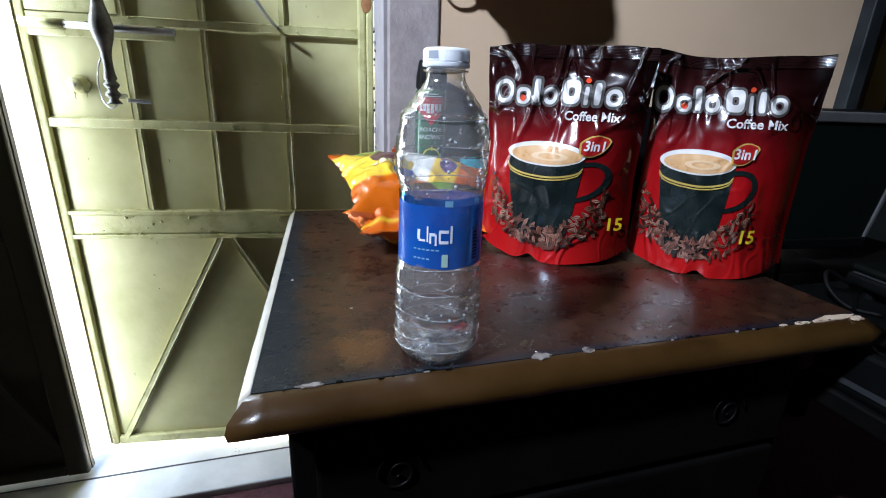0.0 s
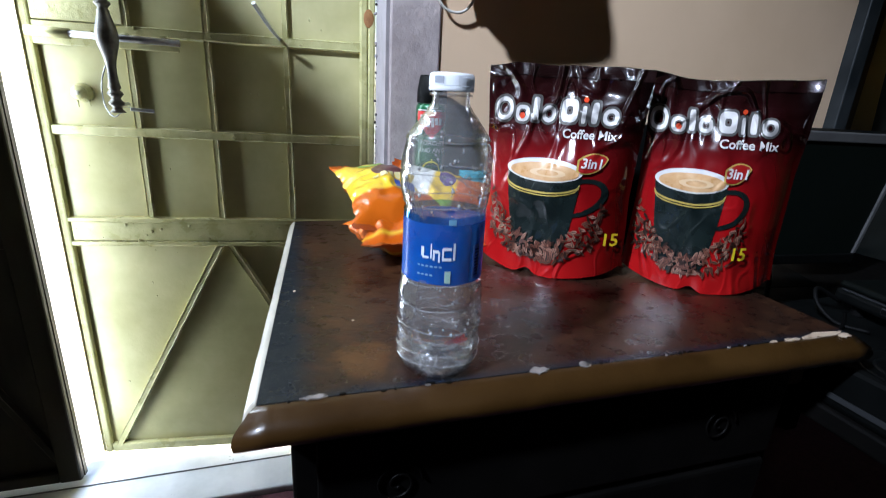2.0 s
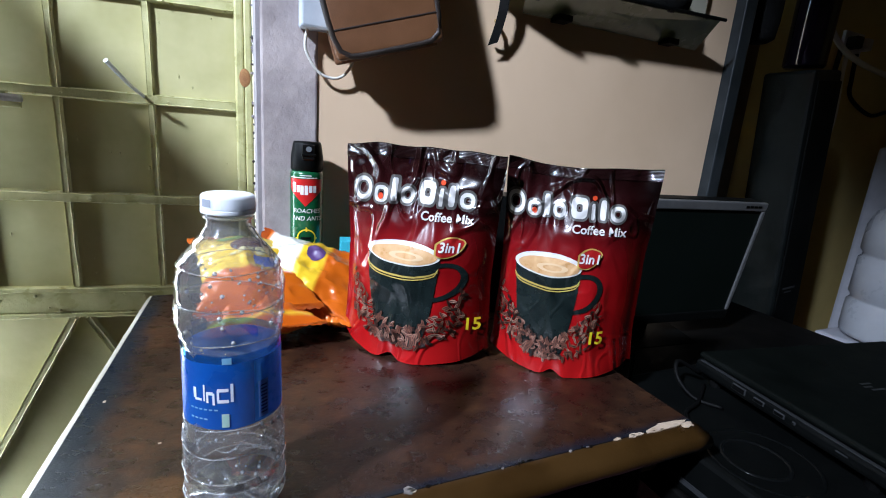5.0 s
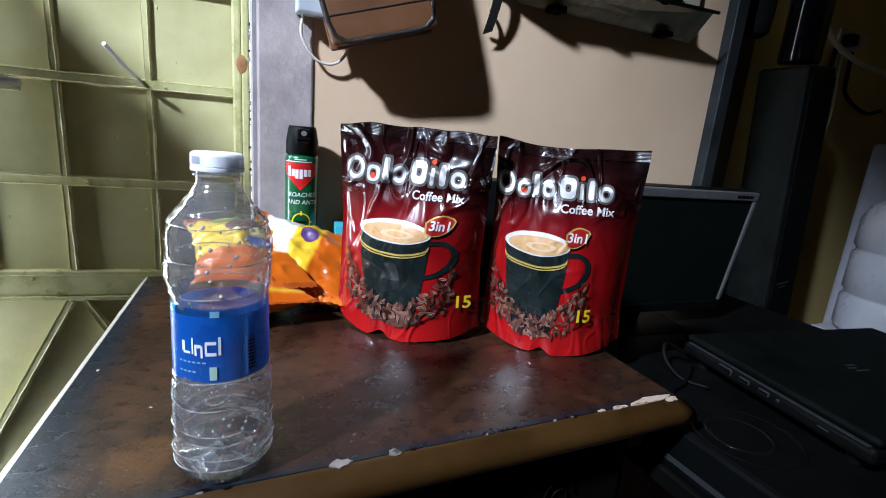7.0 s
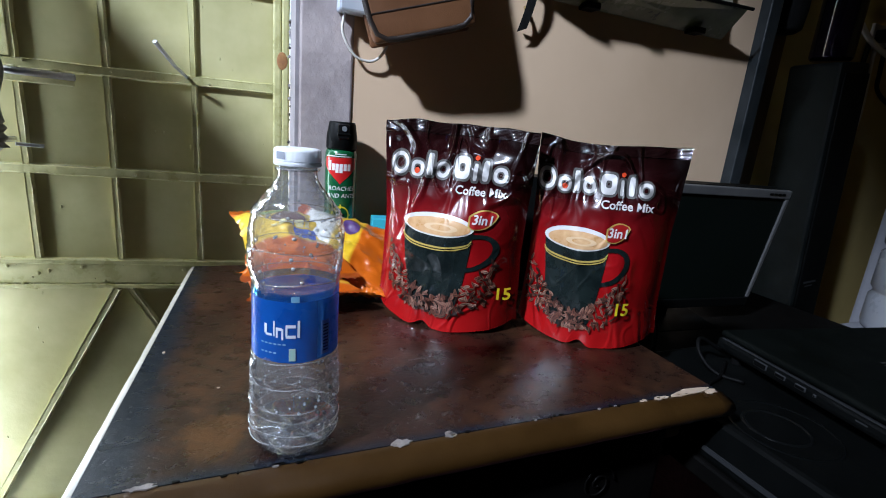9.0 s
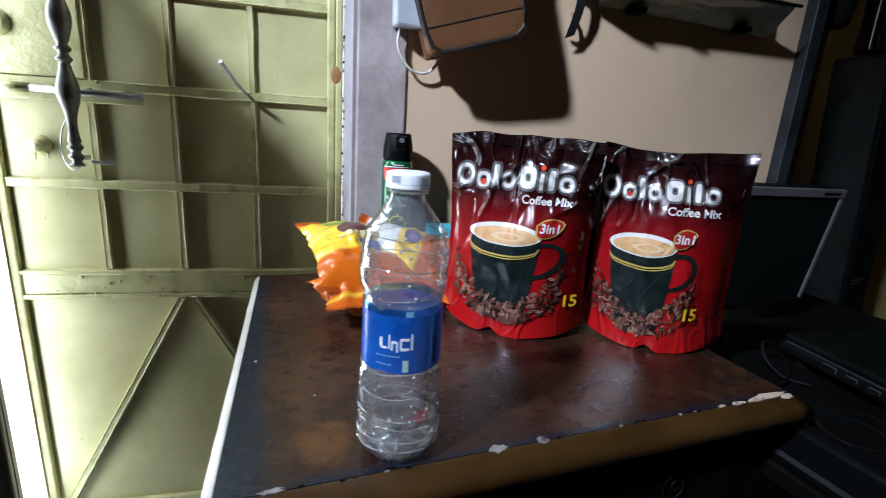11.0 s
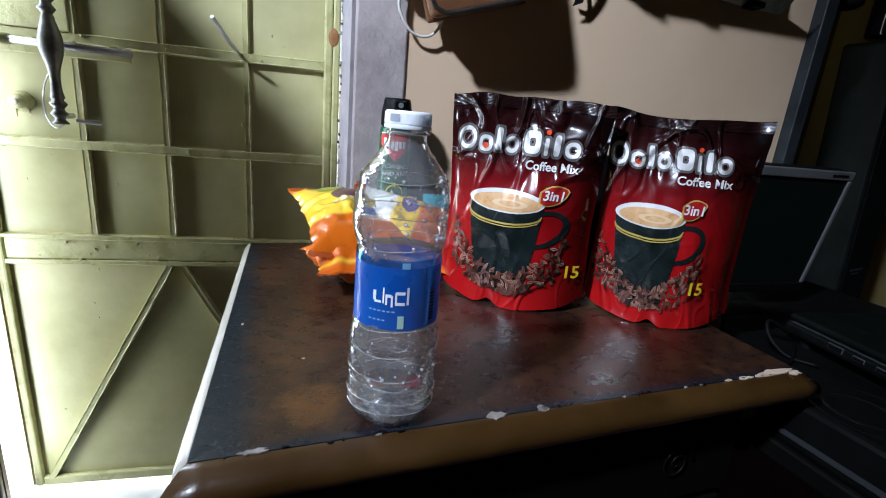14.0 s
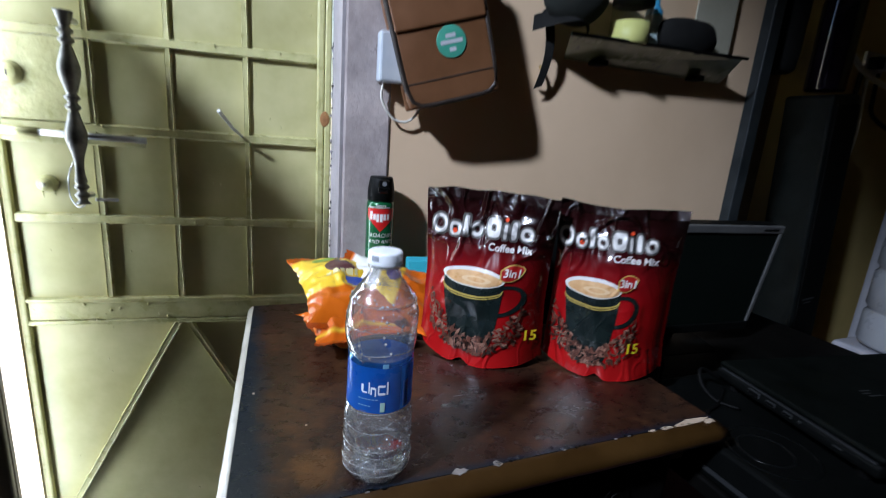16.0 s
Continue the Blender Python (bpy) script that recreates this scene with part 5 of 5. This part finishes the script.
# ---- on the wall: bag, charger, hook, shelf ----
def shoulder_bag():
    b = new("shoulder_bag")
    b.empty_display_size = 0.05
    b.matrix_basis = pose(0.330, 0.775, 1.142, 0, -17, -8) @ Matrix.Diagonal((1, 0.7, 1, 1))
    tagged(b, "brown leather shoulder bag with dark piping hanging on the wall", "bag")
    w, h, d = 0.086, 0.27, 0.052
    part("back_panel", box(-w, w, 0.018, 0.028, 0, h, 0.0045, seg=3), M_LEATHER, b, "", True)
    part("gusset", box(-w + 0.003, w - 0.003, -0.028, 0.0175, 0.003, h - 0.003, 0.014, seg=4), surface("tan_leather_side", (0.20, 0.11, 0.06), (0.3, 0.18, 0.11), 12, 0.45, bump=0.4, bump_scale=170), b, "paler tan side", True)
    fp = part("front_panel", box(-w, w, -0.048, -0.0285, 0, h, 0.009, seg=3), M_LEATHER, b, "", True)
    rim = []
    for k in range(48):
        t = 2 * math.pi * k / 48
        c, s = math.cos(t), math.sin(t)
        q = 1 / (abs(c) ** 8 + abs(s) ** 8) ** 0.125
        rim.append((c * q * (w - 0.002), -0.046, h / 2 + s * q * (h / 2 - 0.002)))
    rim.append(rim[0])
    part("piping", tube(rim, 0.0042, 8), M_LEATHER_D, b, "dark piping", True)
    part("zip", tube([(x, -0.026, z) for x, _, z in rim], 0.0035, 8), M_LEATHER_D, b, "dark zip", True)
    part("seam", tube([(-w + 0.006, -0.0485, 0.042), (w - 0.006, -0.0485, 0.042)], 0.0013, 6), M_LEATHER_D, fp)
    part("flap", box(-w + 0.004, w - 0.004, -0.055, -0.0485, 0.128, h, 0.003), M_LEATHER, b)
    bd = part("round_badge", closed_lathe([(0.027, 0), (0.027, 0.0018), (0.026, 0.0022)], 32), surface("green_badge", (0.03, 0.22, 0.15), (0.05, 0.30, 0.21), 30, 0.5), b, "round green stitched badge", True)
    bd.matrix_basis = pose(0.012, -0.0482, 0.098, 90)
    for k, (z, l) in enumerate(((0.010, 0.018), (0.0, 0.040), (-0.0125, 0.012))):
        part("badge_bar", box(-l / 2, l / 2, z - 0.0032, z + 0.0032, 0.0021, 0.003), M_WHITE, bd)
    for s in (-1, 1):
        part("strap", tube([(s * 0.07, 0.02, h - 0.004), (s * 0.04, 0.03, h + 0.25), (0.0, 0.04, h + 0.42)], 0.006, 8), M_LEATHER_D, b)


shoulder_bag()
pg = thing("charger", (0.222, WALL - 0.005, 1.166), "pale plug-in charger on the wall behind the bag", "charger")
part("block", box(-0.026, 0.022, -0.030, 0.0, 0, 0.085, 0.004), surface("pale_blue_plastic", (0.38, 0.42, 0.47), (0.46, 0.50, 0.54), 20, 0.4), pg)
part("cord", tube(smooth_path([(-0.014, -0.013, 0.003), (-0.016, -0.012, -0.03), (0.006, -0.010, -0.062), (0.036, -0.010, -0.066), (0.056, -0.012, -0.045), (0.062, -0.016, -0.01), (0.066, -0.015, 0.05)]), 0.0024, 8), M_CORD, pg, "thin white looped cord", True)

hk = thing("hanging_hat", (0.0, 0.0, 0.0), "grey-green hat hanging with a black strap", "hat")


def cap_skin(u, v):
    a, t = 2 * math.pi * u, math.pi * v
    r = 0.066 * math.sin(t) ** 0.8 * (1 + 0.12 * noise.noise(Vector((math.cos(a), math.sin(a), v * 3))))
    return Vector((0.578 + r * math.cos(a) * 1.15, 0.785 + r * math.sin(a) * 0.55, 1.372 - 0.062 * math.cos(t)))


part("crown", sheet(cap_skin, 36, 18), M_CLOTH, hk, "grey-green cloth crown", True)
part("brim", sheet(lambda u, v: Vector((0.50 + 0.13 * u, 0.80 - 0.07 * v * math.sin(math.pi * u), 1.322 - 0.030 * v + 0.016 * math.sin(u * 3))), 16, 8), M_BLACKCLOTH, hk, "black brim", True)
part("strap", sheet(lambda u, v: Vector((0.524 + 0.018 * u + 0.010 * math.sin(v * 3), 0.812 - 0.012 * math.sin(math.pi * v) - 0.004 * u, 1.186 + 0.15 * v + 0.008 * u)), 4, 16), M_BLACKCLOTH, hk, "black strap", True)
part("hook", tube(smooth_path([(0.545, WALL - 0.001, 1.235), (0.545, WALL - 0.014, 1.222), (0.541, WALL - 0.018, 1.205), (0.535, WALL - 0.01, 1.196)]), 0.0032, 8), plain("brass_hook", (0.45, 0.34, 0.16), 0.35, 0.8), hk, "small brass hook", True)


def glass_shelf():
    s = thing("wall_shelf", (0, 0, 0), "dusty greenish glass shelf fixed to the wall", "shelf")
    bm = bmesh.new()
    lo = [bm.verts.new(c) for c in ((0.600, 0.828, 1.256), (1.063, 0.828, 1.254), (1.040, 0.760, 1.300), (0.563, 0.760, 1.287))]
    hi = [bm.verts.new(v.co + Vector((0, 0, 0.006))) for v in lo]
    bm.faces.new(lo)
    bm.faces.new(hi[::-1])
    for i in range(4):
        bm.faces.new((lo[i], hi[i], hi[(i + 1) % 4], lo[(i + 1) % 4]))
    part("glass_plate", bm, M_SHELF, s)
    for x in (0.68, 0.965):
        part("bracket", box(x - 0.016, x + 0.016, 0.800, 0.8295, 1.250, 1.262, 0.002), M_BLACKPLASTIC, s, "black bracket")
    part("front_lip", tube([(0.563, 0.758, 1.291), (1.055, 0.758, 1.304)], 0.0035, 8), M_BLACKPLASTIC, s, "dark front lip")


glass_shelf()
jr = thing("candle_jar", (0.725, 0.785, 1.291), "glass jar holding pale yellow wax on the shelf", "jar")
part("jar", lathe([(0.002, 0.0), (0.038, 0.0), (0.041, 0.004), (0.041, 0.075), (0.039, 0.078)], 36), clear("jar_glass", (0.93, 0.96, 0.92), 0.02), jr, "", True)
part("wax", closed_lathe([(0.037, 0.003), (0.0385, 0.006), (0.0385, 0.046)], 36), M_WAX, jr, "pale yellow wax", True)
part("lid", closed_lathe([(0.042, 0.0785), (0.042, 0.096), (0.039, 0.099)], 36), M_BLACKPLASTIC, jr, "", True)
pc = thing("folded_pouch", (0.885, 0.785, 1.292), "black folded cloth pouch lying on the shelf", "pouch")
part("cloth", sheet(lambda u, v: Vector((0.085 * math.sin(math.pi * v) ** 0.4 * math.cos(2 * math.pi * u), 0.036 * math.sin(math.pi * v) ** 0.4 * math.sin(2 * math.pi * u), 0.037 - 0.036 * math.cos(math.pi * v) + 0.006 * noise.noise(Vector((math.cos(2 * math.pi * u) * 2, v * 4, 1))) * math.sin(math.pi * v))), 32, 16), M_BLACKCLOTH, pc, "", True)
bt = thing("blue_tube", (0.80, 0.803, 1.284), "blue plastic bottle standing on the shelf", "bottle")
part("body", closed_lathe([(0.016, 0), (0.018, 0.004), (0.018, 0.09), (0.010, 0.10), (0.008, 0.115)], 20), plain("blue_plastic", (0.03, 0.20, 0.34), 0.3), bt, "", True)
part("stripe", lathe([(0.0184, 0.02), (0.0184, 0.08)], 20), plain("pale_label", (0.5, 0.6, 0.66), 0.4), bt)
mi = thing("leaning_card", (0.985, 0.815, 1.275), "pale card leaning against the wall on the shelf", "card")
part("card", box(-0.05, 0.075, 0.0, 0.004, 0.0, 0.30, 0.001), surface("pale_card", (0.36, 0.34, 0.26), (0.44, 0.42, 0.33), 10, 0.5), mi)


# ---- beside the alcove ----
pf = thing("steel_frame", (0, 0, 0), "dark grey steel frame at the end of the wall", "door frame", "", "structure")
# front face and stop bar are a lighter grey than the inner face
part("front_face", box(1.170, 1.207, 0.803, 0.95, FLOOR, 2.7, 0.003), M_POST_L, pf, "lighter grey face")
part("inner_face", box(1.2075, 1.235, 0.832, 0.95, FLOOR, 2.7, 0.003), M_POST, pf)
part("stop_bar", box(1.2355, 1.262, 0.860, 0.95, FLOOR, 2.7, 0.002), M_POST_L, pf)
ap = thing("alcove_panel", (0, 0, 0), "dark brown wooden panel beside the steel frame", "panel", "", "structure")
part("board", box(1.2355, 1.60, 1.05, 1.08, FLOOR, 2.7, 0.003), surface("dark_brown_board", (0.10, 0.066, 0.024), (0.16, 0.105, 0.04), 6, 0.6, bump=0.2), ap)
tw = thing("tower_speaker", (1.85, 0.87, FLOOR), "tall dark tower speaker leaning in the alcove", "speaker")
tw.matrix_basis = pose(1.80, 0.88, FLOOR, 0, -6, 0)
part("cabinet", box(-0.066, 0.066, 0.0, 0.15, 0.02, 1.16, 0.01), M_POST, tw)
part("grille", box(-0.056, 0.056, -0.008, -0.0005, 0.10, 1.13, 0.004), M_BLACKPLASTIC, tw)
part("foot", box(-0.10, 0.10, -0.03, 0.17, 0, 0.0195, 0.004), M_BLACKPLASTIC, tw)
part("name_bar", box(-0.04, 0.02, -0.0092, -0.008, 0.49, 0.496), M_PORT, tw)
part("name_bar", box(-0.03, 0.005, -0.0092, -0.008, 0.478, 0.482), M_PORT, tw)
ub = thing("dark_flask", (1.677, 0.955, FLOOR + 1.163), "glossy purple-black flask on the tower speaker", "flask")
part("body", closed_lathe([(0.050, 0), (0.055, 0.006), (0.056, 0.26), (0.045, 0.30), (0.03, 0.32)], 32), plain("purple_black_gloss", (0.005, 0.0035, 0.009), 0.14, 0, 0.4, 0.2), ub, "", True)
part("cap", closed_lathe([(0.031, 0.3205), (0.031, 0.37), (0.028, 0.375)], 24), M_BLACKPLASTIC, ub, "", True)
hb = thing("hanging_sleeve", (1.312, 0.86, 1.31), "black garment sleeve hanging from the frame", "garment")
part("sleeve", closed_lathe([(0.025, 0.0), (0.036, 0.008), (0.040, 0.05), (0.043, 0.5), (0.03, 0.6)], 24), M_BLACKCLOTH, hb, "", True)


def dispenser():
    d = thing("water_dispenser", (1.84, 0.62, FLOOR), "white water dispenser with a large jug on top", "water dispenser")
    part("casing", box(0.27, 0.52, 0.135, 0.29, 0, 0.96, 0.012), M_WHITE, d)
    part("base", box(-0.145, 0.52, -0.15, 0.1345, 0, 0.40, 0.012), M_WHITE, d)
    jug = [(0.10, 0.0), (0.125, 0.006), (0.13, 0.02), (0.13, 0.10), (0.122, 0.11), (0.122, 0.118), (0.13, 0.128), (0.13, 0.23), (0.122, 0.24), (0.122, 0.248), (0.13, 0.258), (0.13, 0.33), (0.115, 0.37), (0.06, 0.41), (0.03, 0.425), (0.03, 0.455)]
    part("jug", closed_lathe([(r, z + 0.4005) for r, z in jug], 48), surface("milky_jug_plastic", (0.46, 0.48, 0.52), (0.55, 0.57, 0.6), 10, 0.3, coat=0.3), d, "ribbed milky plastic jug", True)


dispenser()
sk = thing("wall_socket", (2.17, 1.1095, 1.46), "pale wall socket with plugs in the alcove", "socket")
part("plate", box(-0.06, 0.06, -0.012, 0.0, -0.04, 0.04, 0.003), M_WHITE, sk)
for x in (-0.03, 0.03):
    part("plug", box(x - 0.02, x + 0.02, -0.05, -0.0125, -0.022, 0.018, 0.005), M_WHITE if x > 0 else M_BLACKPLASTIC, sk)
for pts, r, mat, lab in (([(1.83, 1.0, 1.9), (1.828, 1.0, 1.52), (1.836, 1.0, 1.463), (1.914, 1.0, 1.408), (2.057, 1.0, 1.37), (2.3, 1.0, 1.345)], 0.009, M_CORD, "thick white cable hanging in the alcove"),
                         ([(2.142, 1.095, 1.415), (2.146, 1.095, 1.35), (2.165, 1.095, 1.18), (2.12, 1.095, 0.997), (2.06, 1.095, 0.7)], 0.007, M_CORD, "white cable running down the wall"),
                         ([(2.20, 1.095, 1.43), (2.21, 1.095, 1.35), (2.235, 1.095, 1.28), (2.39, 1.095, 1.23), (2.5, 1.095, 1.25)], 0.007, M_DARKCORD, "black cable looping along the wall"),
                         ([(2.105, 1.098, 1.44), (2.10, 1.098, 1.36), (2.095, 1.098, 1.24), (2.09, 1.098, 1.015), (2.04, 1.098, 0.7)], 0.008, M_DARKCORD, "black cable running down the wall")):
    tagged(part("cable", tube(smooth_path(pts), r, 8), mat, None, "", True), lab, "cable")
